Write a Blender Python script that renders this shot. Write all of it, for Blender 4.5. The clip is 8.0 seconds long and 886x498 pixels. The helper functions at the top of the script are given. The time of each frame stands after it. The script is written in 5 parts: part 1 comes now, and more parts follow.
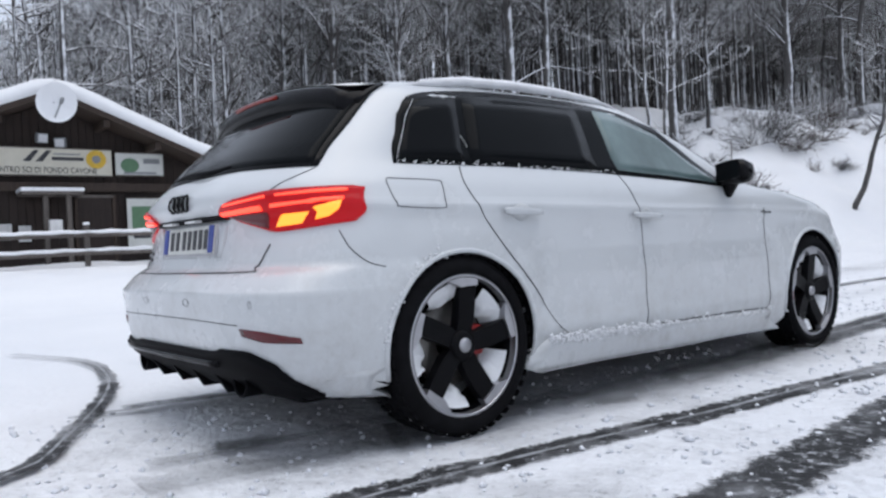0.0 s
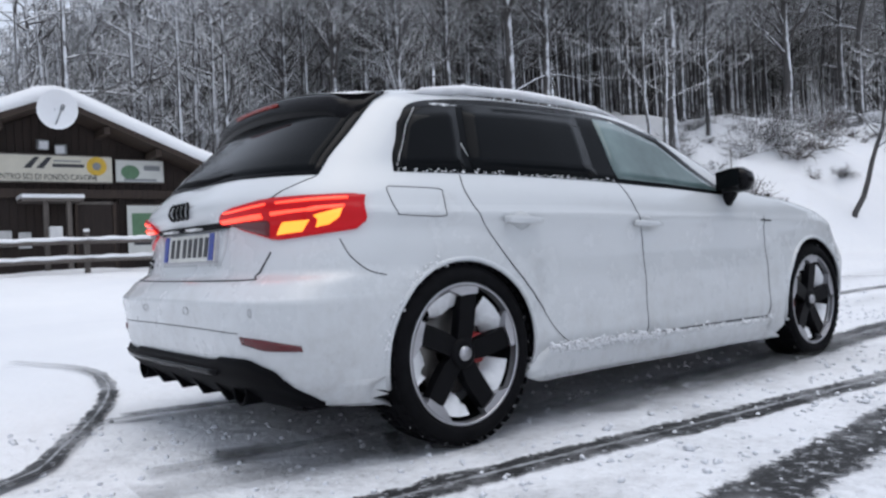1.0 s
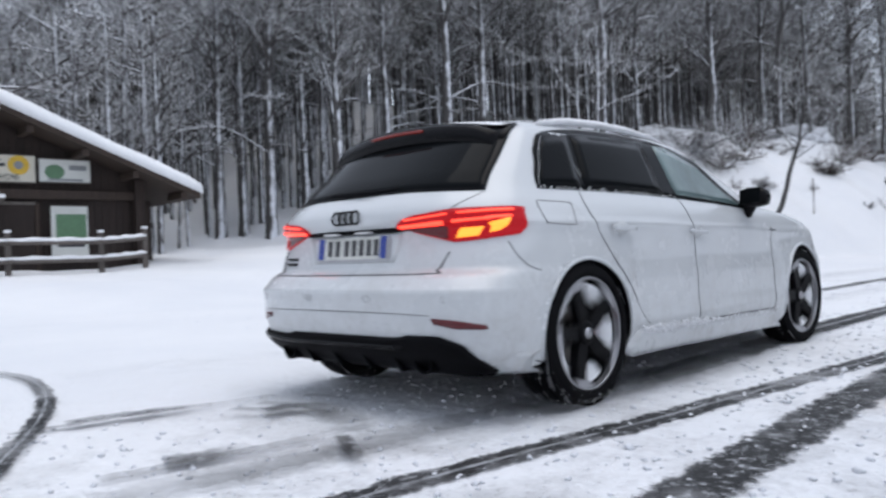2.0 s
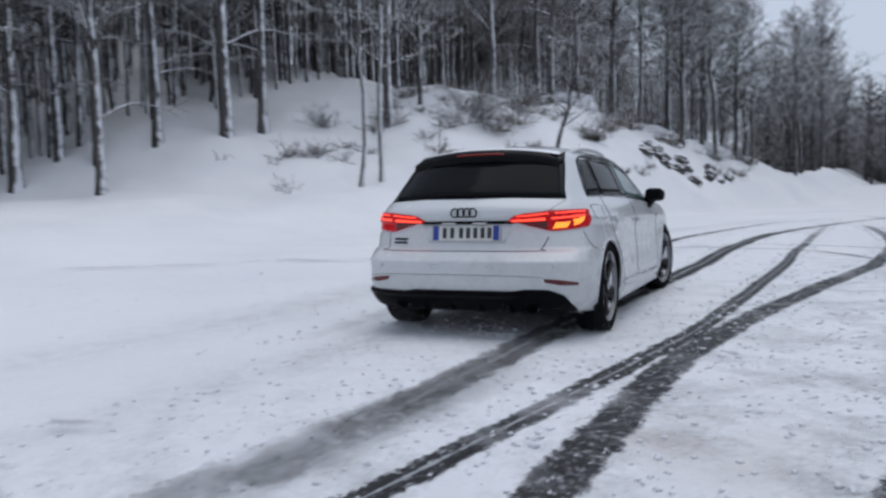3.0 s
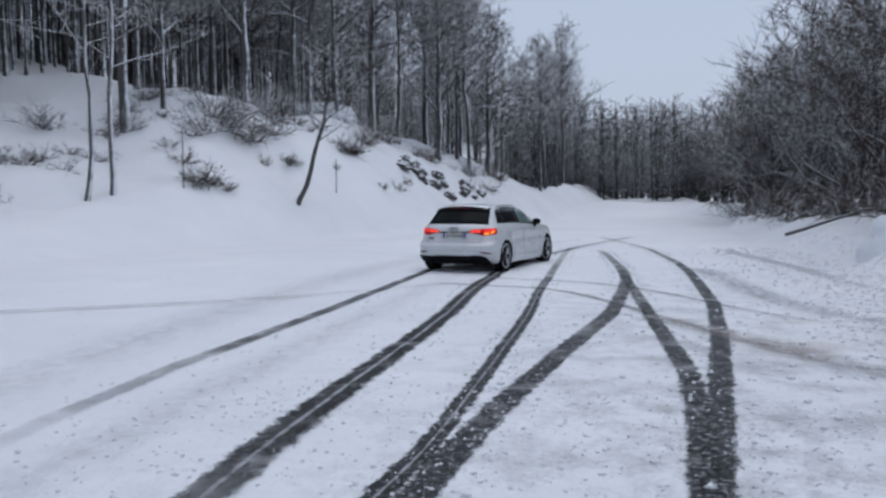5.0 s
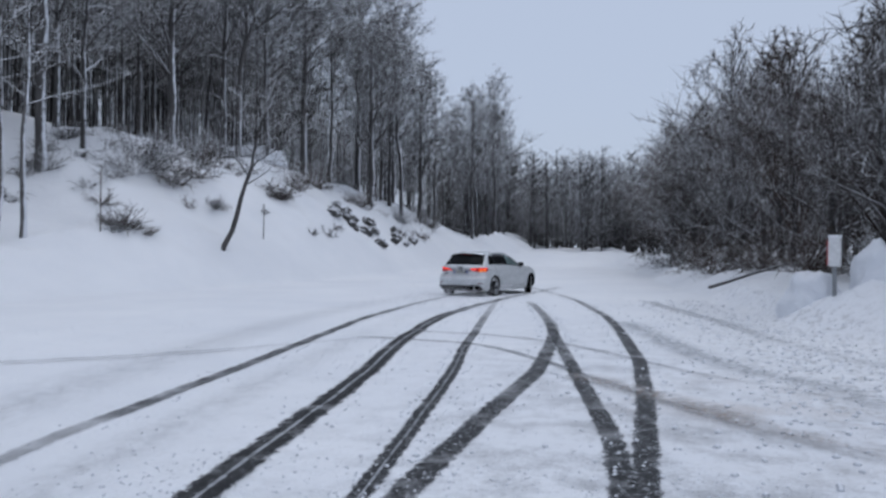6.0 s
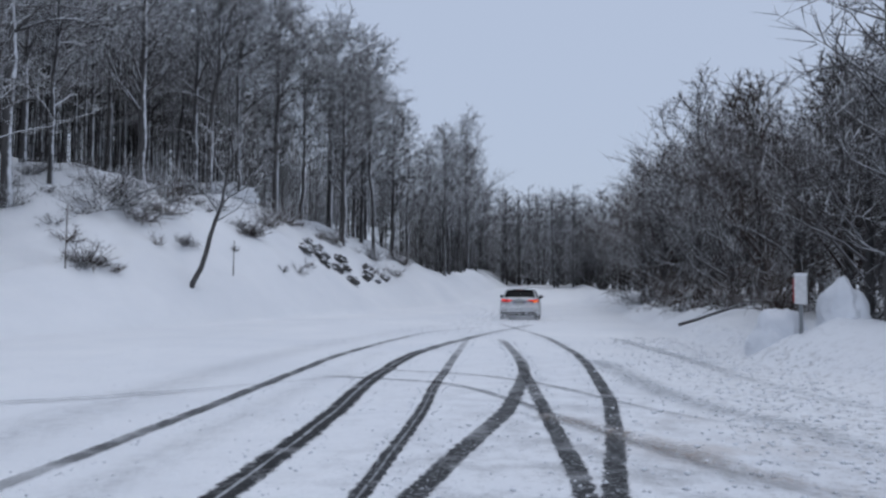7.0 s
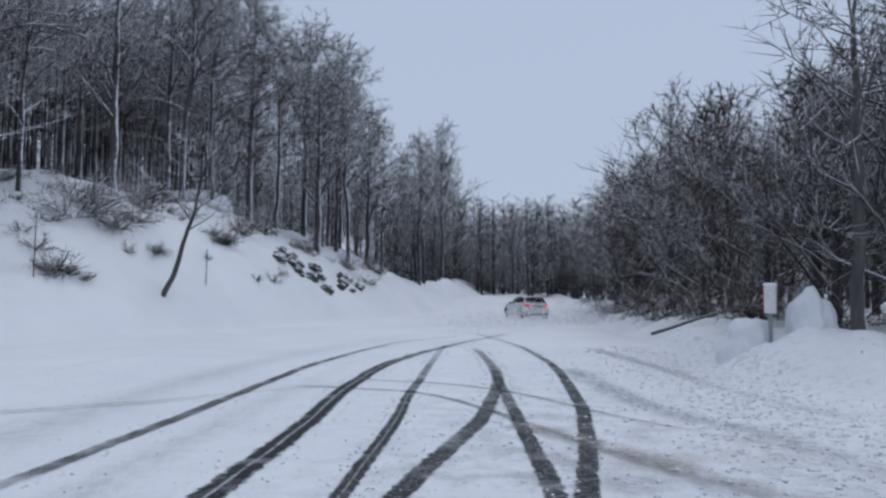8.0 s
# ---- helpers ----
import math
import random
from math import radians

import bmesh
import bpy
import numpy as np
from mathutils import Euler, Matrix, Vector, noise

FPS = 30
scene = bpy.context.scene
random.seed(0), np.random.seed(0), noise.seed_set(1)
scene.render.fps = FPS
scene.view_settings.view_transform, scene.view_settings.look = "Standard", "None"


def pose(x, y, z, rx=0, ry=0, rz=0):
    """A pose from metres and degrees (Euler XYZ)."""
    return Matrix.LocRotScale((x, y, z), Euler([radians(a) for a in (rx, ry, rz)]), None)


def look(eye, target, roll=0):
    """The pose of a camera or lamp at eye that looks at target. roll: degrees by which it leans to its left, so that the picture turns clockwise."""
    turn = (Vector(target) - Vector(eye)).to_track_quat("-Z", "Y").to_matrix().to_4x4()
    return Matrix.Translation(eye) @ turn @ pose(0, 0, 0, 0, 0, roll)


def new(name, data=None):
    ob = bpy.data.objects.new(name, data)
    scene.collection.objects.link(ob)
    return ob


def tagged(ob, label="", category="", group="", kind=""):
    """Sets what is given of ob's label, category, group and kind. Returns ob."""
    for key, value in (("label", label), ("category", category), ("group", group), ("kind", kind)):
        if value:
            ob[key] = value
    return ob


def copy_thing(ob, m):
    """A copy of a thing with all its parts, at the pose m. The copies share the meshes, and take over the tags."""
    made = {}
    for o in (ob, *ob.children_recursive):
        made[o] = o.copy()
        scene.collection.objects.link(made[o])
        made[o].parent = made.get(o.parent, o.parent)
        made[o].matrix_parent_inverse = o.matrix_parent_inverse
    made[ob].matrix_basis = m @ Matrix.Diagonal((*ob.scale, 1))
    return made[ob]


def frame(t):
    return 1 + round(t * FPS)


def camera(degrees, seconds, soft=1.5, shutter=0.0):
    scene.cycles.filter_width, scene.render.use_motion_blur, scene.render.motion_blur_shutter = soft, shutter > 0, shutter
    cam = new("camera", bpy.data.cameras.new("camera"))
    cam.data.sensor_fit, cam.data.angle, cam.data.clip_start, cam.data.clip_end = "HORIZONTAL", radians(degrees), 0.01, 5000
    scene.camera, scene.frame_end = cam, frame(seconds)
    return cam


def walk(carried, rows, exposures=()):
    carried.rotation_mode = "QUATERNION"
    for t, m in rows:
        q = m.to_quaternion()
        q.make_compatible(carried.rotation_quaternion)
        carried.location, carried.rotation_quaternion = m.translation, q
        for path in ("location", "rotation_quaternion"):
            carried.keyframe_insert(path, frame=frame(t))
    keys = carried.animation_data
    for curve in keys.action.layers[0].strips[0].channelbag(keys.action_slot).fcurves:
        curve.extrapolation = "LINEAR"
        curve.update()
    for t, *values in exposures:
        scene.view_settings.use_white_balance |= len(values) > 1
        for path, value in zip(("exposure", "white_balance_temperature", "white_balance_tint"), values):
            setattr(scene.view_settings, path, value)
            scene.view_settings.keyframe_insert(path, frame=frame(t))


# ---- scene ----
PATH = [
    (0.0, (3.217, -1.846, 0.710), 53.01, -0.30, -2.66),
    (0.5, (3.216, -1.846, 0.711), 52.97, 0.13, -2.66),
    (1.0, (3.216, -1.847, 0.714), 52.98, 0.23, -2.58),
    (1.2, (3.216, -1.850, 0.715), 52.90, 0.26, -2.50),
    (2.3, (3.248, -1.984, 0.760), 44.01, 0.06, -1.94),
    (2.5, (3.181, -1.768, 0.815), 40.77, -0.54, -1.75),
    (3.0, (3.033, -1.301, 1.022), 32.41, -3.72, -1.38),
    (3.5, (2.915, -0.904, 1.169), 27.04, -4.10, -1.18),
    (4.0, (2.799, -0.503, 1.294), 21.38, -4.04, -1.25),
    (5.5, (2.921, 0.221, 1.585), 12.62, -2.86, 0.16),
    (6.0, (2.930, 0.411, 1.612), 10.03, -0.24, 0.53),
    (6.5, (2.951, 0.462, 1.628), 8.93, 1.58, 0.62),
    (7.0, (2.969, 0.472, 1.633), 8.04, 2.52, 0.55),
    (7.5, (2.980, 0.468, 1.640), 6.99, 3.00, 0.55),
    (8.0, (2.982, 0.455, 1.637), 6.19, 3.21, 0.62),
]


def aim(eye, yaw, pitch, roll):
    """Yaw to the left of +y and pitch upwards, in degrees."""
    a, b = radians(yaw), radians(pitch)
    way = Vector((-math.sin(a) * math.cos(b), math.cos(a) * math.cos(b), math.sin(b)))
    return look(eye, Vector(eye) + 2 * way, roll)


cam = camera(59.9, 8.0, soft=2.5, shutter=0.45)
EXPOSURES = [(0.0, 0.55, 6420, 10), (1.2, 0.54, 6420, 10), (2.5, 0.52, 6360, 10), (3.0, 0.10, 6280, 10), (3.5, -0.22, 6150, 10), (4.0, -0.06, 6130, 10), (5.5, 0.0, 6060, 10), (6.5, -0.06, 5980, 10), (8.0, -0.10, 5950, 10)]
walk(cam, [(t, aim(eye, yaw, pitch, roll)) for t, eye, yaw, pitch, roll in PATH], EXPOSURES)

# ---- light: an overcast winter afternoon ----
world = bpy.data.worlds.new("sky")
scene.world = world
world.use_nodes = True
wn, wl = world.node_tree.nodes, world.node_tree.links
sky = wn.new("ShaderNodeTexSky")
sky.sky_type, sky.sun_disc = "NISHITA", False
sky.sun_elevation, sky.sun_rotation = radians(82), radians(75)
sky.air_density, sky.dust_density, sky.ozone_density = 1.0, 3.0, 1.0
clouds = wn.new("ShaderNodeMix")
clouds.data_type = "RGBA"
clouds.inputs[0].default_value = 0.8
clouds.inputs[7].default_value = (5.75, 6.25, 7.25, 1)
wl.new(sky.outputs[0], clouds.inputs[6])
wl.new(clouds.outputs[2], wn["Background"].inputs[0])
wn["Background"].inputs[1].default_value = 0.10

sun_data = bpy.data.lights.new("sun", "SUN")
sun_data.energy, sun_data.angle, sun_data.color = 0.75, radians(60), (1.0, 0.97, 0.93)
sun_lamp = new("sun", sun_data)
sun_lamp.matrix_world = look((0, 0, 30), (-4, -1, 0))


# ---- materials ----
class Nodes:
    """A short way to write node materials."""

    def __init__(self, name):
        self.mat = bpy.data.materials.new(name)
        self.mat.use_nodes = True
        self.tree = self.mat.node_tree
        self.bsdf = self.tree.nodes["Principled BSDF"]
        self.out = self.tree.nodes["Material Output"]

    def add(self, kind, **values):
        node = self.tree.nodes.new(kind)
        for key, value in values.items():
            node.inputs[key.replace("_", " ")].default_value = value
        return node

    def link(self, a, b):
        self.tree.links.new(a, b)

    def noise(self, scale, detail=4.0, rough=0.6, space="Object", stretch=None):
        coord = self.add("ShaderNodeTexCoord")
        tex = self.add("ShaderNodeTexNoise", Scale=scale, Detail=detail, Roughness=rough)
        src = coord.outputs[space]
        if stretch:
            m = self.add("ShaderNodeMapping", Scale=stretch)
            self.link(src, m.inputs[0])
            src = m.outputs[0]
        self.link(src, tex.inputs["Vector"])
        return tex.outputs["Fac"]

    def ramp(self, fac, *stops):
        node = self.add("ShaderNodeValToRGB")
        els = node.color_ramp.elements
        while len(els) < len(stops):
            els.new(0.5)
        for el, (at, colour) in zip(els, stops):
            el.position = at
            el.color = (*colour, 1) if isinstance(colour, tuple) else (colour, colour, colour, 1)
        self.link(fac, node.inputs[0])
        return node.outputs[0]

    def mix(self, fac, a, b, blend="MIX"):
        node = self.add("ShaderNodeMix")
        node.data_type, node.blend_type = "RGBA", blend
        for value, slot in ((fac, 0), (a, 6), (b, 7)):
            if isinstance(value, (int, float)):
                node.inputs[slot].default_value = value if slot == 0 else (value, value, value, 1)
            elif isinstance(value, tuple):
                node.inputs[slot].default_value = (*value, 1)
            else:
                self.link(value, node.inputs[slot])
        return node.outputs[2]

    def math(self, op, a, b=0.0):
        node = self.add("ShaderNodeMath")
        node.operation = op
        for value, slot in ((a, 0), (b, 1)):
            if isinstance(value, (int, float)):
                node.inputs[slot].default_value = value
            else:
                self.link(value, node.inputs[slot])
        return node.outputs[0]

    def up(self):
        geo = self.add("ShaderNodeNewGeometry")
        sep = self.add("ShaderNodeSeparateXYZ")
        self.link(geo.outputs["Normal"], sep.inputs[0])
        return sep.outputs[2]

    def chance(self):
        return self.add("ShaderNodeObjectInfo").outputs["Random"]

    def finish(self, colour, rough=0.6, metal=0.0, bump=None, strength=0.3, distance=0.02, **more):
        if isinstance(colour, tuple):
            self.bsdf.inputs["Base Color"].default_value = (*colour, 1)
        else:
            self.link(colour, self.bsdf.inputs["Base Color"])
        if isinstance(rough, (int, float)):
            self.bsdf.inputs["Roughness"].default_value = rough
        else:
            self.link(rough, self.bsdf.inputs["Roughness"])
        self.bsdf.inputs["Metallic"].default_value = metal
        if bump is not None:
            node = self.add("ShaderNodeBump", Strength=strength, Distance=distance)
            self.link(bump, node.inputs["Height"])
            self.link(node.outputs[0], self.bsdf.inputs["Normal"])
        for key, value in more.items():
            self.bsdf.inputs[key.replace("_", " ")].default_value = value
        return self.mat

    def cut(self, opacity):
        """Lets the surface thin out where opacity falls to nought."""
        self.link(opacity, self.bsdf.inputs["Alpha"])
        return self.mat


def plain(name, colour, rough=0.5, metal=0.0, spread=0.12, scale=12.0, bump=0.05, **more):
    n = Nodes(name)
    grain = n.noise(scale, 5)
    dark, light = tuple(c * (1 - spread) for c in colour), tuple(min(1, c * (1 + spread)) for c in colour)
    return n.finish(n.ramp(grain, (0.3, dark), (0.7, light)), rough, metal, n.noise(scale * 6, 3), bump, 0.004, **more)


def glow(name, colour, strength, base=(0.3, 0.01, 0.01)):
    n = Nodes(name)
    n.finish(base, 0.25)
    n.bsdf.inputs["Emission Color"].default_value = (*colour, 1)
    n.bsdf.inputs["Emission Strength"].default_value = strength
    return n.mat


def make_snow(name, tint=(0.86, 0.87, 0.89), lumps=1.0):
    n = Nodes(name)
    large, fine = n.noise(0.35, 5, 0.6), n.noise(14, 6, 0.7)
    colour = n.ramp(large, (0.25, tuple(c * 0.90 for c in tint)), (0.75, tint))
    relief = n.math("ADD", n.math("MULTIPLY", fine, 0.35), n.noise(2.6, 4, 0.55))
    return n.finish(colour, 0.65, 0, relief, 0.55, 0.07 * lumps, Subsurface_Weight=0.0)


def make_ground():
    """Snow with slush, packed patches and dirty lumps on the drivable part."""
    n = Nodes("ground_snow")
    large, mid, fine = n.noise(0.22, 5, 0.6), n.noise(1.7, 6, 0.65), n.noise(22, 5, 0.7)
    clean = n.ramp(large, (0.25, (0.76, 0.78, 0.82)), (0.7, (0.87, 0.88, 0.90)))
    attr = n.add("ShaderNodeAttribute")
    attr.attribute_name = "worn"
    sep = n.add("ShaderNodeSeparateColor")
    n.link(attr.outputs["Color"], sep.inputs[0])
    patch = n.ramp(n.math("MULTIPLY", n.math("ADD", mid, n.math("MULTIPLY", fine, 0.35)), 0.75), (0.46, 0.0), (0.62, 1.0))
    fac = n.math("MULTIPLY", patch, sep.outputs[0])
    colour = n.mix(n.math("MULTIPLY", fac, 0.70), clean, (0.33, 0.335, 0.35))
    rub = n.ramp(n.noise(5.5, 7, 0.8), (0.52, 0.0), (0.60, 1.0))
    colour = n.mix(n.math("MULTIPLY", n.math("MULTIPLY", rub, sep.outputs[1]), 0.72), colour, (0.24, 0.235, 0.23))
    specks = n.ramp(n.noise(30, 5, 0.8), (0.56, 0.0), (0.63, 1.0))
    colour = n.mix(n.math("MULTIPLY", n.math("MULTIPLY", specks, patch), n.math("MULTIPLY", sep.outputs[0], 0.75)), colour, (0.09, 0.09, 0.095))
    brown = n.ramp(n.noise(0.9, 5, 0.6), (0.45, 0.0), (0.7, 1.0))
    colour = n.mix(n.math("MULTIPLY", n.math("MULTIPLY", brown, sep.outputs[2]), 0.6), colour, (0.36, 0.29, 0.24))
    relief = n.math("ADD", n.math("MULTIPLY", fine, 0.35), n.math("ADD", n.noise(3.0, 5, 0.6), n.math("MULTIPLY", fac, -0.4)))
    return n.finish(colour, 0.62, 0, n.math("ADD", relief, n.math("MULTIPLY", n.noise(9, 6, 0.75), 0.5)), 0.75, 0.06)


def make_track(name, strength, snow_amount, ridge_amount=0.0, fade=0.16, soft_edge=0.07, wet=((0.006, 0.006, 0.007), (0.024, 0.025, 0.027))):
    """Tyre track: wet asphalt with tread bars and snow that crumbles in from its edges."""
    n = Nodes(name)
    uv = n.add("ShaderNodeUVMap")
    sep = n.add("ShaderNodeSeparateXYZ")
    n.link(uv.outputs[0], sep.inputs[0])
    side = n.math("ABSOLUTE", n.math("SUBTRACT", sep.outputs[0], 0.5))
    crumble = n.math("ADD", n.math("MULTIPLY", n.noise(7, 6, 0.75), 0.60), n.math("MULTIPLY", n.noise(34, 4, 0.75), 0.40))
    edge = n.ramp(n.math("ADD", n.math("MULTIPLY", side, 1.25), crumble), (0.87 - soft_edge, 1.0), (0.87 + max(0.0, soft_edge - 0.07) * 0.5, 0.0))
    ends = n.ramp(n.math("ADD", sep.outputs[1], n.math("MULTIPLY", n.noise(1.1, 3), 0.25)), (fade * 0.35, 0.0), (fade, 1.0))
    tail = n.ramp(n.math("ADD", sep.outputs[1], n.math("MULTIPLY", n.noise(1.1, 3), 0.25)), (0.62, 1.0), (1.12, 0.30))
    # a thin ridge of snow left between the tyre's shoulders, and flecks pressed by the tread
    ridge = n.ramp(n.math("ADD", side, n.math("MULTIPLY", n.noise(6, 5, 0.7), 0.16)), (0.085, 1.0), (0.125, 0.0))
    flecks = n.ramp(n.noise(20, 6, 0.8), (0.60 - 0.16 * snow_amount, 0.0), (0.70 - 0.14 * snow_amount, 1.0))
    flecks = n.math("MAXIMUM", flecks, n.math("MULTIPLY", ridge, ridge_amount))
    asphalt = n.ramp(n.noise(60, 4, 0.7), (0.3, wet[0]), (0.7, wet[1]))
    colour = n.mix(flecks, asphalt, (0.55, 0.57, 0.60))
    n.finish(colour, 0.6, 0, n.noise(45, 4, 0.7), 0.5, 0.01, Specular_IOR_Level=0.25)
    if soft_edge > 0.3:
        edge = n.math("MULTIPLY", edge, n.ramp(n.noise(6.5, 7, 0.85), (0.42, 0.12), (0.56, 1.0)))
    patchy = n.ramp(n.noise(1.6, 5, 0.65), (0.34, 0.45), (0.52, 1.0))
    return n.cut(n.math("MULTIPLY", n.math("MULTIPLY", n.math("MULTIPLY", n.math("MULTIPLY", edge, ends), tail), patchy), strength))


def make_bark(name, dark, light, snow_edge):
    """Bark with snow blown onto the flanks and lying on every limb."""
    n = Nodes(name)
    grain = n.noise(7, 6, 0.7, stretch=(1, 1, 0.12))
    colour = n.ramp(grain, (0.3, dark), (0.72, light))
    colour = n.mix(n.ramp(n.chance(), (0.0, 0.55), (1.0, 1.25)), (0, 0, 0), colour)
    geo = n.add("ShaderNodeNewGeometry")
    sep = n.add("ShaderNodeSeparateXYZ")
    n.link(geo.outputs["Normal"], sep.inputs[0])
    blown = n.math("ADD", n.math("MULTIPLY", sep.outputs[0], 0.52), n.math("MULTIPLY", sep.outputs[1], 0.06))
    cover = n.math("ADD", n.math("ADD", sep.outputs[2], blown), n.math("MULTIPLY", n.math("SUBTRACT", n.noise(1.8, 5, 0.7), 0.5), 0.9))
    colour = n.mix(n.ramp(cover, (snow_edge, 0.0), (snow_edge + 0.14, 1.0)), colour, (0.70, 0.72, 0.76))
    return n.finish(colour, 0.85, 0, grain, 0.5, 0.02)


def make_paint():
    n = Nodes("white_paint")
    coord = n.add("ShaderNodeTexCoord")
    sep = n.add("ShaderNodeSeparateXYZ")
    n.link(coord.outputs["Object"], sep.inputs[0])
    spray = n.ramp(n.math("ADD", n.noise(3.2, 6, 0.7), n.math("MULTIPLY", sep.outputs[2], -0.38)), (0.20, 0.0), (0.52, 1.0))
    film = n.ramp(n.noise(16, 5, 0.75), (0.35, 0.0), (0.75, 1.0))
    colour = n.mix(n.math("MULTIPLY", n.math("MULTIPLY", spray, film), 0.60), (0.58, 0.60, 0.615), (0.30, 0.285, 0.265))
    rough = n.ramp(spray, (0.0, 0.22), (1.0, 0.5))
    return n.finish(colour, rough, 0, n.noise(30, 3), 0.02, 0.002, Coat_Weight=0.5, Coat_Roughness=0.08)


def make_wood(name, dark, light):
    n = Nodes(name)
    grain = n.noise(3.5, 7, 0.7, stretch=(8, 8, 0.6))
    colour = n.mix(n.ramp(n.chance(), (0.0, 0.75), (1.0, 1.2)), (0, 0, 0), n.ramp(grain, (0.3, dark), (0.7, light)))
    return n.finish(colour, 0.75, 0, grain, 0.4, 0.01)


M = dict(
    ground=make_ground(), snow=make_snow("snow"), mound=make_snow("piled_snow", (0.80, 0.82, 0.86), 1.6),
    track=make_track("wet_track", 0.95, 0.3, 0.65), double=make_track("double_track", 0.97, 0.05, 0.8, 0.27), own=make_track("own_tread", 0.8, 0.45, 0.3, 0.36), tread=make_track("tread_track", 0.92, 0.42), faint=make_track("faint_track", 0.5, 0.6), smear=make_track("smeared_track", 0.30, 0.5), slush=make_track("grey_slush", 0.85, 1.25, 0.0, 0.16, 0.36, ((0.07, 0.075, 0.08), (0.20, 0.21, 0.22))), gritty=make_track("gritty_slush", 0.95, 1.0, 0.0, 0.16, 0.36, ((0.13, 0.08, 0.045), (0.28, 0.19, 0.12))),
    melt=make_track("wet_streak", 0.75, 0.35, 0.0, 0.2, 0.16),
    dark_patch=make_track("darkened_snow", 0.42, 0.7, 0.0, 0.2, 0.30),
    swept=make_track("swept_snow", 0.22, 0.7, 0.0, 0.3, 0.42),
    bark=make_bark("beech_bark", (0.030, 0.029, 0.030), (0.11, 0.104, 0.100), 0.40),
    pale=make_bark("frosted_bark", (0.07, 0.067, 0.065), (0.20, 0.19, 0.185), 0.30),
    twig=make_bark("twigs", (0.034, 0.032, 0.033), (0.105, 0.097, 0.095), 0.50),
    bough=make_bark("snowy_bough", (0.05, 0.047, 0.046), (0.14, 0.13, 0.125), 0.20),
    rust=make_bark("dry_twigs", (0.034, 0.025, 0.021), (0.10, 0.072, 0.058), 0.72),
    frost=make_bark("frosted_twigs", (0.045, 0.042, 0.042), (0.125, 0.115, 0.112), 0.40),
    rock=make_bark("rock_face", (0.04, 0.04, 0.04), (0.15, 0.145, 0.14), 0.72),
    paint=make_paint(),
    gloss=plain("gloss_black", (0.004, 0.004, 0.005), 0.18, 0, 0.2, 8, 0.0, Specular_IOR_Level=0.12),
    trim=plain("black_plastic", (0.004, 0.004, 0.005), 0.55, Specular_IOR_Level=0.05), seam=plain("seam", (0.06, 0.06, 0.065), 0.8),
    tint=plain("privacy_glass", (0.006, 0.007, 0.008), 0.07, 0, 0.1, 3, 0.0, Specular_IOR_Level=0.05), cup=plain("recess_shade", (0.50, 0.52, 0.53), 0.4),
    # opaque; its paler mottled green paints the light seen through the glass
    pane=plain("window_glass", (0.10, 0.145, 0.145), 0.05, 0, 0.45, 2.2, 0.0, Specular_IOR_Level=0.6),
    rubber=plain("rubber", (0.006, 0.006, 0.007), 0.85, 0, 0.3, 20, 0.2, Specular_IOR_Level=0.08),
    alloy=plain("bright_alloy", (0.42, 0.42, 0.44), 0.30, 0.85), spoke=plain("black_spoke", (0.005, 0.005, 0.006), 0.45, Specular_IOR_Level=0.08),
    steel=plain("brake_steel", (0.20, 0.19, 0.18), 0.45, 0.8), caliper=plain("red_caliper", (0.32, 0.015, 0.015), 0.4),
    lens=plain("red_lens", (0.17, 0.005, 0.008), 0.15, 0, 0.1, 20, 0.0, Specular_IOR_Level=0.2, Emission_Color=(1.0, 0.01, 0.02, 1), Emission_Strength=0.20), dimlens=plain("smoked_lens", (0.10, 0.012, 0.016), 0.12),
    strip=glow("light_strip", (1.0, 0.06, 0.03), 1.9), amber=glow("lit_lamp", (1.0, 0.30, 0.03), 1.35, (0.4, 0.1, 0.02)), stop=glow("stop_lamp", (1.0, 0.07, 0.02), 0.05, (0.10, 0.005, 0.005)),
    plate=plain("plate_white", (0.62, 0.62, 0.58), 0.4), blue=plain("plate_blue", (0.015, 0.04, 0.26), 0.4), ink=plain("dark_ink", (0.03, 0.03, 0.035), 0.5),
    wood=make_wood("dark_boards", (0.010, 0.006, 0.005), (0.036, 0.021, 0.015)), beam=make_wood("beam_wood", (0.02, 0.013, 0.010), (0.065, 0.042, 0.030)),
    rail=make_wood("rail_wood", (0.06, 0.05, 0.045), (0.16, 0.14, 0.125)),
    sign=plain("sign_cream", (0.58, 0.55, 0.46), 0.5, 0, 0.08, 2), sign2=plain("sign_white", (0.60, 0.61, 0.58), 0.5, 0, 0.06, 2),
    yellow=plain("sign_yellow", (0.62, 0.40, 0.04), 0.5), green=plain("sign_green", (0.10, 0.20, 0.11), 0.5), grey=plain("sign_grey", (0.22, 0.23, 0.24), 0.5),
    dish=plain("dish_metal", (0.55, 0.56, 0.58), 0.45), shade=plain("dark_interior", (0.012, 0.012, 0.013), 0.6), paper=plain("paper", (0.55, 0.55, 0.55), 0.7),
    hut=plain("white_box", (0.66, 0.66, 0.66), 0.5), red=plain("red_edge", (0.40, 0.03, 0.03), 0.5),
)


# ---- mesh helpers ----
def mesh_of(name, verts, faces, mat, smooth=True):
    me = bpy.data.meshes.new(name)
    me.from_pydata([tuple(v) for v in verts], [], faces)
    for one in mat if isinstance(mat, (list, tuple)) else [mat]:
        me.materials.append(one)
    if smooth:
        me.polygons.foreach_set("use_smooth", [True] * len(me.polygons))
    me.update()
    return me


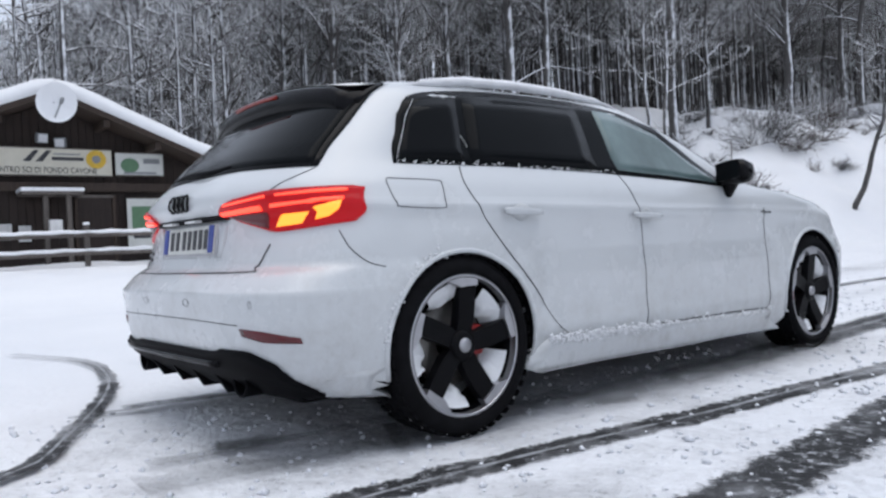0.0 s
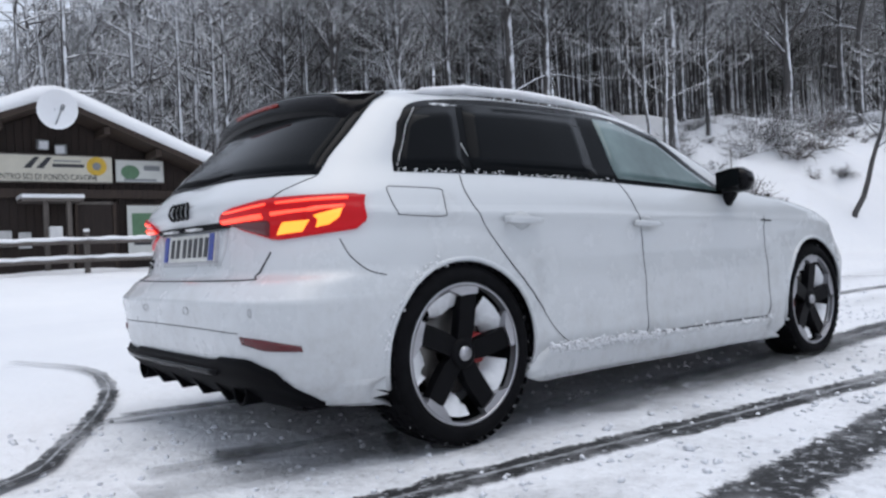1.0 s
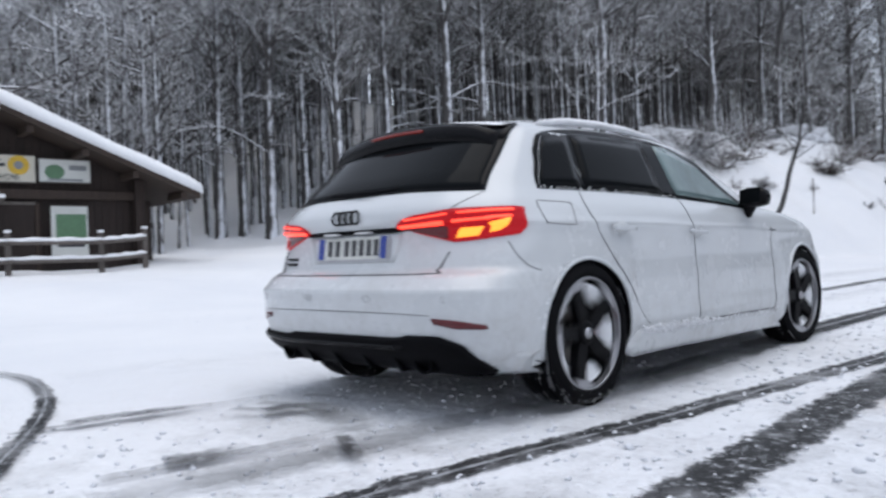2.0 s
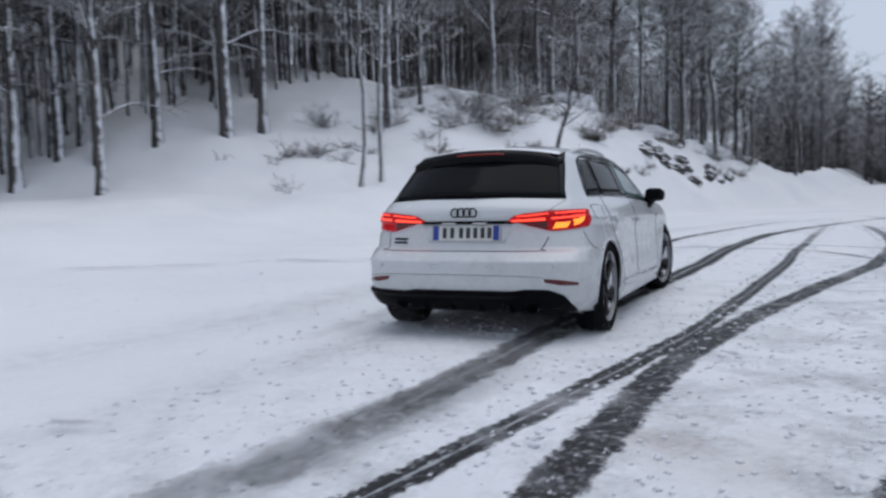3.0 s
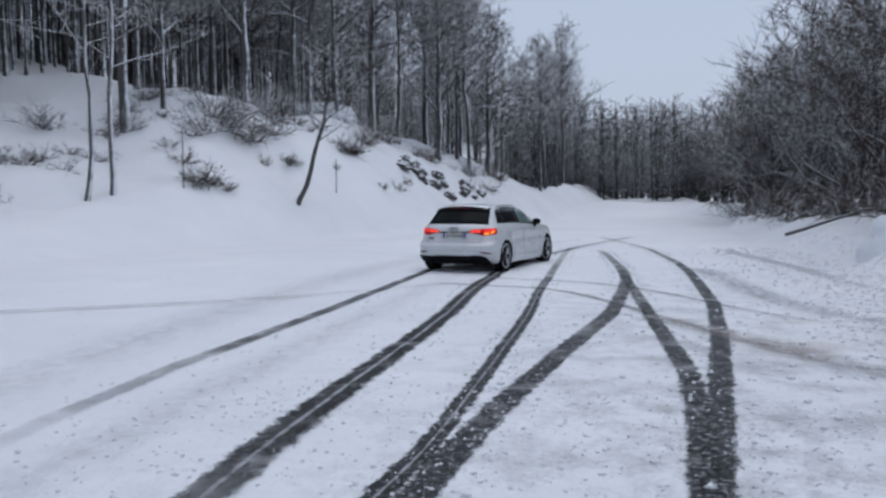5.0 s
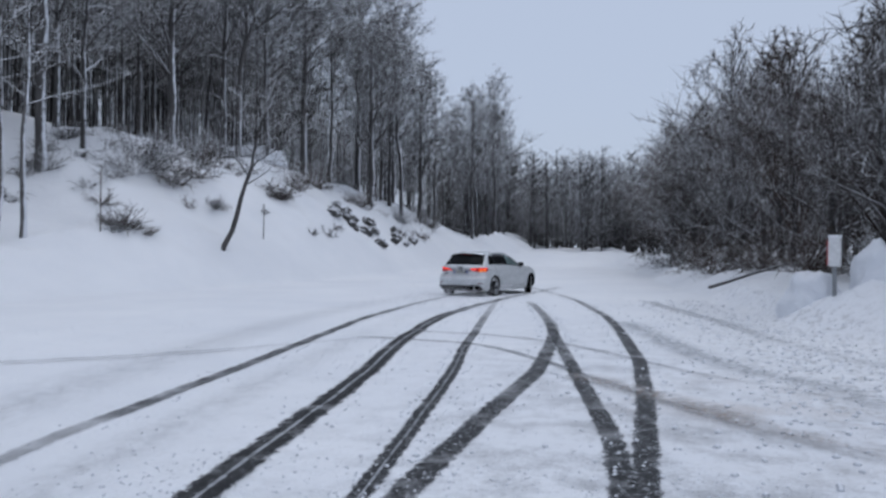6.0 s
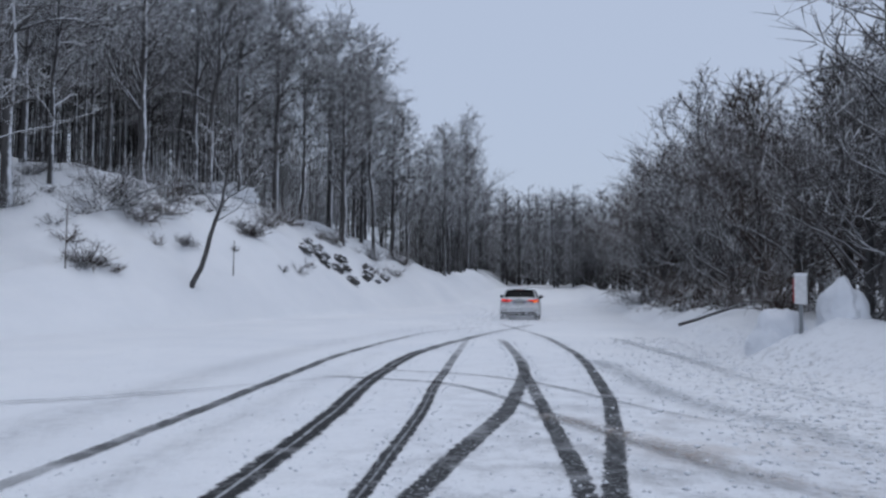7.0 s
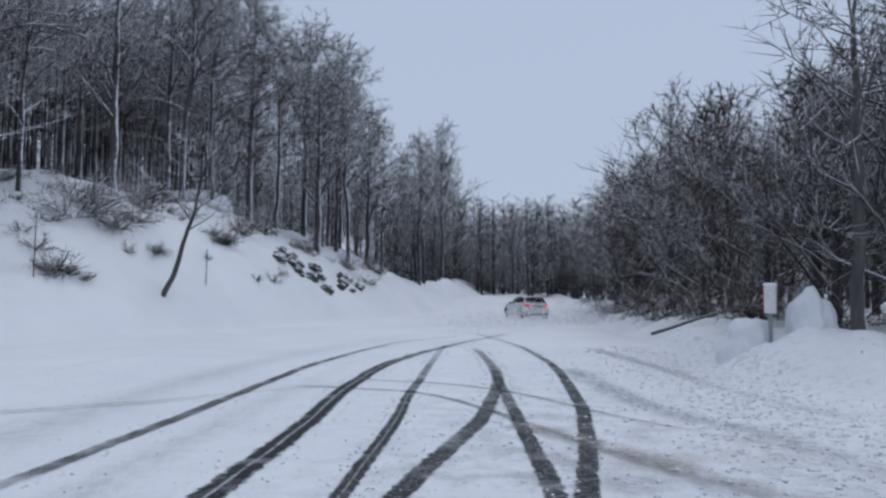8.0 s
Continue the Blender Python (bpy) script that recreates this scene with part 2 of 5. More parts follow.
def put(name, verts, faces, mat, parent=None, label="", smooth=True):
    ob = new(name, mesh_of(name, verts, faces, mat, smooth))
    if parent is not None:
        ob.parent = parent
    if label:
        ob["label"] = label
    return ob


def part(name, bm, mat, parent=None, label="", smooth=False):
    me = bpy.data.meshes.new(name)
    bmesh.ops.recalc_face_normals(bm, faces=bm.faces[:])
    bm.to_mesh(me)
    bm.free()
    me.materials.append(mat)
    if smooth:
        me.polygons.foreach_set("use_smooth", [True] * len(me.polygons))
    ob = new(name, me)
    if parent is not None:
        ob.parent = parent
    if label:
        ob["label"] = label
    return ob


def box(bm, x0, y0, z0, x1, y1, z1, bevel=0.0, m=None):
    """A bevelled block between two corners."""
    made = bmesh.ops.create_cube(bm, size=1.0)["verts"]
    for v in made:
        v.co = Vector(((x0 + x1) / 2 + v.co.x * (x1 - x0), (y0 + y1) / 2 + v.co.y * (y1 - y0), (z0 + z1) / 2 + v.co.z * (z1 - z0)))
    if bevel:
        edges = list({e for v in made for e in v.link_edges})
        made = [v for v in bmesh.ops.bevel(bm, geom=edges, offset=bevel, segments=2, affect="EDGES", profile=0.6)["verts"]]
    if m is not None:
        for v in {v for v in made if v.is_valid}:
            v.co = m @ v.co
    return bm


def block(name, lo, hi, mat, parent=None, bevel=0.01, label=""):
    return part(name, box(bmesh.new(), *lo, *hi, bevel), mat, parent, label)


def tube(points, radii, sides=6, cap=True):
    """Vertices and faces of a tapered round bar along a line of points."""
    pts = [Vector(p) for p in points]
    verts, faces = [], []
    ref = Vector((0.31, 0.17, 0.93))
    for i, p in enumerate(pts):
        way = (pts[min(i + 1, len(pts) - 1)] - pts[max(i - 1, 0)]).normalized()
        a = way.cross(ref)
        a = (a if a.length > 1e-3 else way.cross(Vector((1, 0, 0)))).normalized()
        b = way.cross(a)
        r = radii[i] if isinstance(radii, (list, tuple)) else radii
        for k in range(sides):
            t = 2 * math.pi * k / sides
            verts.append(p + r * (math.cos(t) * a + math.sin(t) * b))
    for i in range(len(pts) - 1):
        for k in range(sides):
            j = (k + 1) % sides
            faces.append((i * sides + k, i * sides + j, (i + 1) * sides + j, (i + 1) * sides + k))
    if cap:
        faces.append(tuple(range(sides))[::-1])
        faces.append(tuple((len(pts) - 1) * sides + k for k in range(sides)))
    return verts, faces


class Heap:
    """Many bars gathered into one mesh."""

    def __init__(self):
        self.v, self.f = [], []

    def add(self, verts, faces):
        n = len(self.v)
        self.v += verts
        self.f += [tuple(i + n for i in face) for face in faces]

    def bar(self, points, radii, sides=3, cap=False):
        self.add(*tube(points, radii, sides, cap))


# ---- the ground: one sheet of snow ----
LEFT_EDGE = ((-400, -9, -60, -9, 0, -9, 8, -10, 15, -12.5, 22, -11.5, 28, -9.8, 36, -8, 45, -6.3, 55, -5, 70, -2, 85, -1, 120, -10, 700, -60))
LEFT_RISE = ((-400, 0.7, 4, 0.8, 8, 1.0, 15, 1.5, 19, 2.1, 22, 3.3, 26, 4.6, 29, 6.0, 33, 7.0, 45, 7.0, 60, 5.6, 75, 3.6, 100, 4, 700, 4))
CREST = ((-400, 0, 28, 0, 33, 0.95, 45, 0.9, 60, 0.6, 75, 0.0, 700, 0))
UPHILL = ((-400, 17, 10, 17, 15, 14, 22, 7, 29, 12, 40, 17, 700, 17))
RIGHT_EDGE = ((-400, 14, 0, 12, 10, 9.6, 18, 7.4, 30, 6.6, 45, 6.6, 60, 6, 75, 4.8, 85, 3.5, 120, 3, 700, 0))


def along(table, y):
    return float(np.interp(y, table[0::2], table[1::2]))


def swell(x, y, size):
    return noise.noise(Vector((x / size, y / size, 3.7)))


def ground_z(x, y):
    """The height of the snow."""
    z = 0.0
    d = along(LEFT_EDGE, y) + 0.5 * swell(0, y, 6) - x
    if d > 0:
        rise = along(LEFT_RISE, y)
        z += rise * (1 - math.exp(-d / 5.8)) + 0.20 * min(max(d - along(UPHILL, y), 0), 70) * min(1.0, max(0.0, (y - 2) / 10))
        z += along(CREST, y) * min(1.0, max(0.0, (d - 2.5) / 4.5))
        z += min(1, d / 3) * (0.42 * swell(x, y, 3.3) + 0.24 * swell(x + 40, y, 1.2) + 0.10 * swell(x, y + 30, 0.6)) * min(1, rise / 3)
    e = x - along(RIGHT_EDGE, y) - 0.5 * swell(9, y, 5)
    if e > 0:
        z += 0.85 * (1 - math.exp(-e / 1.1)) + 0.015 * e + min(1, e) * (0.34 * swell(x, y, 1.9) + 0.20 * swell(x, y + 50, 0.8))
    f = y - 62 - 2 * swell(x, 5, 8)
    if f > 0 and d <= 3 and e <= 3:
        z += 1.5 * (1 - math.exp(-f / 6.0)) * (1 if e <= 0 else max(0, 1 - e / 3)) + 0.2 * swell(x, y, 2.4) * min(1, f / 4)
    if d <= 0 and e <= 0:
        z += 0.012 * swell(x, y, 0.9) + 0.02 * swell(x + 7, y, 3.0) * min(1, -d / 2)
        z += 0.10 * math.exp(-((x + 6.8 - 0.05 * y) / 0.5) ** 2) * (0.5 + swell(x, y, 1.3)) * (1 if 5 < y < 40 else 0)
    return z


def steps(*spans):
    out = []
    for a, b, s in spans:
        n = max(1, round((b - a) / s))
        out += [a + (b - a) * i / n for i in range(n)]
    return out + [spans[-1][1]]


def build_ground():
    xs = steps((-700, -120, 60), (-120, -45, 5), (-45, -16, 1.0), (-16, 14, 0.28), (14, 30, 1.0), (30, 120, 6), (120, 700, 60))
    ys = steps((-400, -40, 60), (-40, -6, 2.5), (-6, 40, 0.30), (40, 90, 0.7), (90, 160, 5), (160, 700, 60))
    verts = [(x, y, ground_z(x, y)) for y in ys for x in xs]
    w = len(xs)
    faces = [(j * w + i, j * w + i + 1, (j + 1) * w + i + 1, (j + 1) * w + i) for j in range(len(ys) - 1) for i in range(w - 1)]
    ob = put("ground", verts, faces, M["ground"])
    worn = ob.data.attributes.new("worn", "FLOAT_COLOR", "POINT")
    values = []
    for x, y, z in verts:
        lane = math.exp(-((x - 3.4) / 2.4) ** 2) * (1 if y < 5 else math.exp(-((y - 5) / 9) ** 2))
        lane = max(lane, 0.85 * math.exp(-((x - 1.2) / 1.6) ** 2) * math.exp(-((y + 0.5) / 4.0) ** 2), 0.35 * math.exp(-((x - 0.2) / 1.3) ** 2 - ((y + 0.6) / 1.4) ** 2))
        rubble = math.exp(-((x - 6.6 - 0.02 * (y - 12)) / 1.5) ** 2) * math.exp(-((y - 12) / 9) ** 2) * 1.5
        brown = math.exp(-((x - 4.8) / 1.2) ** 2 - ((y - 8.6) / 1.6) ** 2) + 0.8 * math.exp(-((x - 2.2) / 0.5) ** 2 - ((y - 1.9) / 1.0) ** 2)
        values += [min(1, lane), min(1, rubble), min(1, brown), 1]
    worn.data.foreach_set("color", values)
    return tagged(ob, "snow-covered car park and bank with packed slushy patches", "snowy ground", kind="structure")


def smooth_line(points, step=0.12):
    """A rounded line through points of the plan."""
    p = [Vector((*q, 0)) for q in points]
    p = [2 * p[0] - p[1], *p, 2 * p[-1] - p[-2]]
    out = []
    for a, b, c, d in zip(p, p[1:], p[2:], p[3:]):
        n = max(2, int((c - b).length / step))
        for i in range(n):
            t = i / n
            out.append(0.5 * (2 * b + (c - a) * t + (2 * a - 5 * b + 4 * c - d) * t * t + (3 * b - a - 3 * c + d) * t ** 3))
    return out + [p[-2]]


def tyre_track(points, width, mat, label, lift=0.006):
    line = smooth_line(points)
    verts, faces, uvs = [], [], []
    total = len(line) - 1
    for i, p in enumerate(line):
        way = (line[min(i + 1, total)] - line[max(i - 1, 0)]).normalized()
        over = Vector((way.y, -way.x, 0))
        for k in range(5):
            q = p + over * width * (k / 4 - 0.5)
            verts.append((q.x, q.y, ground_z(q.x, q.y) + lift))
            uvs.append((k / 4, i / total))
    for i in range(total):
        for k in range(4):
            faces.append((i * 5 + k, i * 5 + k + 1, (i + 1) * 5 + k + 1, (i + 1) * 5 + k))
    ob = put("tyre_track", verts, faces, M[mat])
    layer = ob.data.uv_layers.new(name="UVMap")
    for loop in ob.data.loops:
        layer.data[loop.index].uv = uvs[loop.vertex_index]
    return tagged(ob, label, "tyre track", "tyre tracks", "structure")


build_ground()
WET, TREAD, FAINT = "dark wet tyre track worn through the snow", "tyre track with tread marks and crushed snow", "faint grey tyre track across the snow"
TRACKS = [
    ([(1.2, -3.2), (1.29, -0.8), (1.34, 0), (1.42, 1.1), (1.5, 3), (1.57, 4.6), (1.52, 6.3), (1.38, 9.6), (1.1, 13.3), (0.75, 19.5), (0.5, 24)], 0.30, "track", WET),
    ([(2.25, -3.2), (2.06, -1), (2.0, 0.3), (1.86, 1.8), (1.73, 3.4), (1.85, 5.5), (2.2, 8.7), (2.43, 11), (2.46, 15.3), (2.1, 18.9), (1.5, 22.9)], 0.40, "tread", TREAD),
    ([(2.85, -1.5), (2.95, 1), (3.07, 2.6), (3.2, 4.5), (3.22, 6.8), (2.99, 9.5), (2.6, 13.6), (2.2, 17.8), (1.7, 22)], 0.34, "tread", TREAD),
    ([(2.8, -1.2), (3.0, 1), (3.2, 3.7), (3.48, 6.8), (3.71, 10), (3.78, 13), (3.5, 19.3), (2.42, 25.9), (1.0, 31)], 0.36, "tread", TREAD),
    ([(0.90, 0.6), (0.78, 2.4), (0.61, 4.2), (0.49, 6), (0.34, 9.2), (-0.03, 13.4), (-0.05, 18.4), (0.97, 25.5), (2.2, 31)], 0.52, "double", WET),
    ([(-0.8, 2.6), (-1.13, 4.5), (-1.30, 6.5), (-1.38, 8.5), (-1.50, 12), (-1.66, 17.5), (-1.1, 24.6), (0.4, 29)], 0.36, "own", TREAD),
    ([(-0.9, 13.4), (0.6, 13.1), (1.5, 12.6), (2.4, 11.4), (3.2, 9.9), (4.1, 8.2), (5.0, 6.8)], 0.26, "faint", FAINT),
    ([(-0.2, 14.6), (1.6, 14.2), (3.1, 12.8), (4.3, 10.9), (6.0, 9.0)], 0.22, "faint", FAINT),
    ([(-0.53, -1.15), (-0.52, -0.8), (-0.5, -0.4), (-0.45, 0.1)], 0.13, "faint", FAINT),
    ([(0.48, -1.1), (0.49, -0.85), (0.52, -0.5), (0.55, 0.0)], 0.17, "faint", FAINT),
    ([(0.75, -2.3), (0.28, -1.5), (-0.1, -1.26), (-0.87, -0.93), (-1.74, -0.70), (-2.6, -0.68), (-3.6, -0.95)], 0.17, "track", WET),
    ([(0.75, -1.2), (0.8, 1), (0.72, 3.5), (0.5, 6)], 0.42, "smear", FAINT),
    ([(-2.0, -0.5), (-2.0, 3), (-2.5, 7), (-2.9, 12), (-3.0, 17), (-2.2, 24), (-1, 30)], 1.7, "swept", "swept grey band of snow beside the tracks"),
    ([(-0.3, -0.8), (-0.35, 3), (-0.55, 7), (-0.8, 12), (-0.9, 18)], 0.9, "swept", "swept grey band of snow beside the tracks"),
    ([(3.9, 17.5), (4.27, 15.1), (4.71, 12.41), (5.25, 10.86), (5.78, 10.08), (6.05, 8.92), (6.5, 7.6), (7.3, 6.0)], 1.0, "slush", "churned grey slush at the edge of the car park"),
    ([(4.9, 24), (5.26, 21.7), (6.0, 17.76), (6.34, 14.61), (7.2, 11.5)], 0.7, "slush", "churned grey slush at the edge of the car park"),
    ([(2.9, 10.2), (3.5, 9.31), (4.0, 8.58), (4.34, 7.95), (4.63, 7.43), (5.03, 7.09), (5.8, 6.3)], 0.8, "gritty", "brown gritty slush at the edge of the car park"),
    ([(-9, 6), (-5.5, 8.6), (-2.5, 11), (0, 14)], 0.4, "smear", FAINT),
    ([(0.47, -0.87), (0.51, -0.72), (0.51, -0.53)], 0.26, "melt", "dark wet streak melted into the snow"),
    ([(-0.5, -0.93), (-0.48, -0.64), (-0.4, -0.27)], 0.2, "melt", "dark wet streak melted into the snow"),
    ([(-0.04, -0.18), (0.05, 0.02), (0.52, -0.04)], 0.3, "melt", "dark wet streak melted into the snow"),
    ([(0.67, -0.23), (0.88, -0.33), (1.09, -0.42)], 0.12, "melt", "dark wet streak melted into the snow"),
    # wet snow under the sill, with the car's contact shadow painted in
    ([(0.95, 0.3), (0.97, 1.1), (0.98, 2.0), (0.98, 3.0)], 0.5, "dark_patch", "wet patch with the car's contact shadow painted into the snow"),
]
FOOTPRINTS = [(-0.06, -0.2), (-0.07, -0.05), (-0.04, 0.19), (-0.27, 0.73)]
for x, y in FOOTPRINTS:
    TRACKS.append(([(x - 0.14, y - 0.06), (x, y), (x + 0.15, y + 0.04)], 0.15, "dark_patch", "trodden grey hollow in the snow"))
for number, (points, width, mat, label) in enumerate(TRACKS):
    tyre_track(points, width, mat, label, 0.006 + 0.0015 * number)


# ---- trees ----
def limb(rng, heap, at, way, length, radius, depth, droop, spread, sides, twigs):
    """A bent limb that forks on."""
    n = (1, 2, 3)[depth]
    pts, radii = [Vector(at)], [radius]
    way = Vector(way).normalized()
    for i in range(n):
        way = (way + Vector((rng.gauss(0, 0.24), rng.gauss(0, 0.24), rng.gauss(droop, 0.2)))).normalized()
        pts.append(pts[-1] + way * length / n)
        radii.append(radius * (1 - 0.8 * (i + 1) / n))
    if depth:
        heap.bar(pts, radii, sides)
    else:
        foot, _ = tube(pts, radii, 3, False)
        heap.add([*foot[:3], pts[-1]], [(0, 1, 3), (1, 2, 3), (2, 0, 3)])
    if depth:
        for _ in range(twigs[depth - 1]):
            t = rng.uniform(0.25, 1.0) * n
            i = min(int(t), n - 1)
            p = pts[i].lerp(pts[i + 1], t - i)
            side = Vector((rng.gauss(0, 1), rng.gauss(0, 1), rng.gauss(0.25, 0.6))).normalized()
            out = (way * (1 - spread) + side * spread).normalized()
            limb(rng, heap, p, out, length * (rng.uniform(0.35, 0.62) if depth == 2 else rng.uniform(0.28, 0.55)), max(0.012 if depth == 1 else 0.016, radius * 0.45 * (1 - 0.4 * t / n)), depth - 1, droop * 0.5, spread, 3, twigs)


def make_tree(seed, height, girth, first, limbs, reach, twigs, bark, crown_mat, name, label, lean=0.0, crook=0.05, up=0.55, boughs=0):
    rng = random.Random(seed)
    pts, radii = [], []
    n = 11
    x = y = 0.0
    for i in range(n + 1):
        t = i / n
        pts.append(Vector((x + lean * height * t, y, t * height - 0.4)))
        radii.append(girth * ((1 - t) ** 0.8 * 0.92 + 0.05) * (1.35 if i == 0 else 1))
        x += rng.gauss(0, crook) * height / n
        y += rng.gauss(0, crook) * height / n
    tree = new(name)
    trunk = Heap()
    trunk.bar(pts, radii, 7)
    put("trunk", trunk.v, trunk.f, bark, tree)
    crown = Heap()
    for k in range(limbs):
        t = first + (0.97 - first) * ((k + rng.random()) / limbs)
        i = min(int(t * n), n - 1)
        p = pts[i].lerp(pts[i + 1], t * n - i)
        a = k * 2.4 + rng.uniform(-0.5, 0.5)
        rise = up * rng.uniform(0.4, 1.5)
        long = reach * height * (1.1 - t) / (1.1 - first) * rng.uniform(0.7, 1.25) + 0.08 * height
        limb(rng, crown, p, (math.cos(a), math.sin(a), rise), long, max(0.012, radii[i] * 0.42), 2, 0.03, 0.55, 4, twigs)
    put("crown", crown.v, crown.f, crown_mat, tree)
    for k in range(boughs):
        t = rng.uniform(0.22, 0.55)
        i = min(int(t * n), n - 1)
        p, a = pts[i].lerp(pts[i + 1], t * n - i), rng.uniform(0, 6.28)
        bough, long = Heap(), rng.uniform(2.6, 4.6)
        line = [p]
        rise = rng.uniform(0.35, 0.8)
        for j in range(7):
            a += rng.gauss(0, 0.14)
            line.append(line[-1] + Vector((math.cos(a), math.sin(a), rise - 0.16 * j + rng.gauss(0, 0.08))).normalized() * long / 7)
        bough.bar(line, [0.055 - 0.0058 * j for j in range(8)], 5)
        for j in (2, 3, 4, 5, 6):
            side = a + rng.choice((-1, 1)) * rng.uniform(0.5, 1.1)
            limb(rng, bough, line[j], (math.cos(side), math.sin(side), rng.uniform(0.0, 0.5)), long * rng.uniform(0.22, 0.4), 0.026, 1, -0.02, 0.5, 3, (4, 0))
        put("bough", bough.v, bough.f, M["bough"], tree, "long low bough with a ridge of snow")
    return tagged(tree, label, "tree")


def set_tree(ob, x, y, turn, size):
    ob.matrix_basis = pose(x, y, ground_z(x, y) - 0.1, 0, 0, turn)
    ob.scale = (size, size, size)


BEECH = "bare grey beech with snow along its limbs"
beeches = [make_tree(10 + i, 13.0 + 1.2 * (i % 3), 0.15 + 0.03 * (i % 4), 0.26 + 0.08 * (i % 3), 34, 0.20, (12, 9), M["bark"], M["twig"],
                     "beech_tree", BEECH, up=1.25, boughs=3) for i in range(6)]
stout = [make_tree(30 + i, 15.0 + i, 0.25, 0.42, 26, 0.20, (10, 8), M["bark"], M["twig"], "beech_tree", "stout grey beech with snow plastered down its trunk", crook=0.02, up=1.25, boughs=3) for i in range(2)]
thickets = [make_tree(40 + i, 6.3 + 0.6 * i, 0.13 + 0.02 * i, 0.12, 30, 0.46, (12, 8), M["bark"], M["rust"] if i == 1 else M["frost"], "roadside_tree",
                      "bare bushy roadside tree dusted with snow", crook=0.08, up=1.35) for i in range(4)]


def copy_tree(ob, x, y, turn, size, group):
    other = copy_thing(ob, pose(x, y, ground_z(x, y) - 0.1, 0, 0, turn))
    other.scale = (size, size, size)
    other["group"] = group
    return other


def plant():
    rng = random.Random(5)
    spots = [(-29.2, 13.8), (-29.1, 14.9), (-27.4, 15.4), (-28.3, 17.8), (-23.7, 16.6), (-25.6, 20.7), (-23.0, 22.3), (-22.7, 24.2), (-27, 18.7), (-35, 28), (-33.1, 31.6), (-18.7, 28.5), (-17, 41), (-30.5, 20.4), (-24.5, 23.5), (-9.6, 54), (-11.2, 57), (-10.6, 49.5), (-9.0, 58), (-12.2, 52), (-11.9, 61), (-8.9, 63), (-14, 46), (-13.4, 49.5), (-15.6, 44), (-16.2, 52), (-13.2, 55.5)]
    first = {}

    def clear(x, y, gap):
        return all((x - a) ** 2 + (y - b) ** 2 > gap * gap for a, b in spots)

    tries = 0
    while len(spots) < 112 and tries < 20000:
        tries += 1
        y = rng.uniform(-4, 105)
        d = 6 + rng.random() ** 1.4 * 34 if y > 22 else 15 + rng.random() * 28
        x = along(LEFT_EDGE, y) - d + (3.5 if y > 50 else 0)
        gap = 1.7 if y > 30 else 1.9
        if clear(x, y, gap) and not (-33 < x and y < 13):
            spots.append((x, y))
    for i, (x, y) in enumerate(spots):
        kind = beeches[(i * 5 + i // 6) % 6] if i >= 8 else stout[i % 2]
        turn, size = rng.uniform(0, 360), rng.uniform(0.82, 1.18)
        if kind.name not in first:
            first[kind.name] = True
            set_tree(kind, x, y, turn, size)
            kind["group"] = "beech wood on the bank"
        else:
            copy_tree(kind, x, y, turn, size, "beech wood on the bank")
    spots.clear()
    spots += [(13.2, 20.5), (11.2, 23.5), (13.5, 25.0), (15.5, 18.5), (10.6, 53), (11.4, 57), (10.0, 61), (12.6, 50), (13.0, 55), (10.8, 31), (11.6, 36), (10.2, 40), (11.8, 45), (9.6, 47)]
    tries = 0
    while len(spots) < 60 and tries < 20000:
        tries += 1
        y = rng.uniform(13, 100)
        x = along(RIGHT_EDGE, y) + (3.6 if y < 36 else 2.6) + rng.random() ** 1.9 * 13
        if clear(x, y, 1.5):
            spots.append((x, y))
    for i, (x, y) in enumerate(spots):
        kind = thickets[i % 4]
        turn, size = rng.uniform(0, 360), rng.uniform(0.85, 1.15) * (1.38 if 4 <= i < 14 else 1.0)
        if i < 4:
            set_tree(kind, x, y, turn, size)
            kind["group"] = "trees along the car park"
        else:
            copy_tree(kind, x, y, turn, size, "trees along the car park")


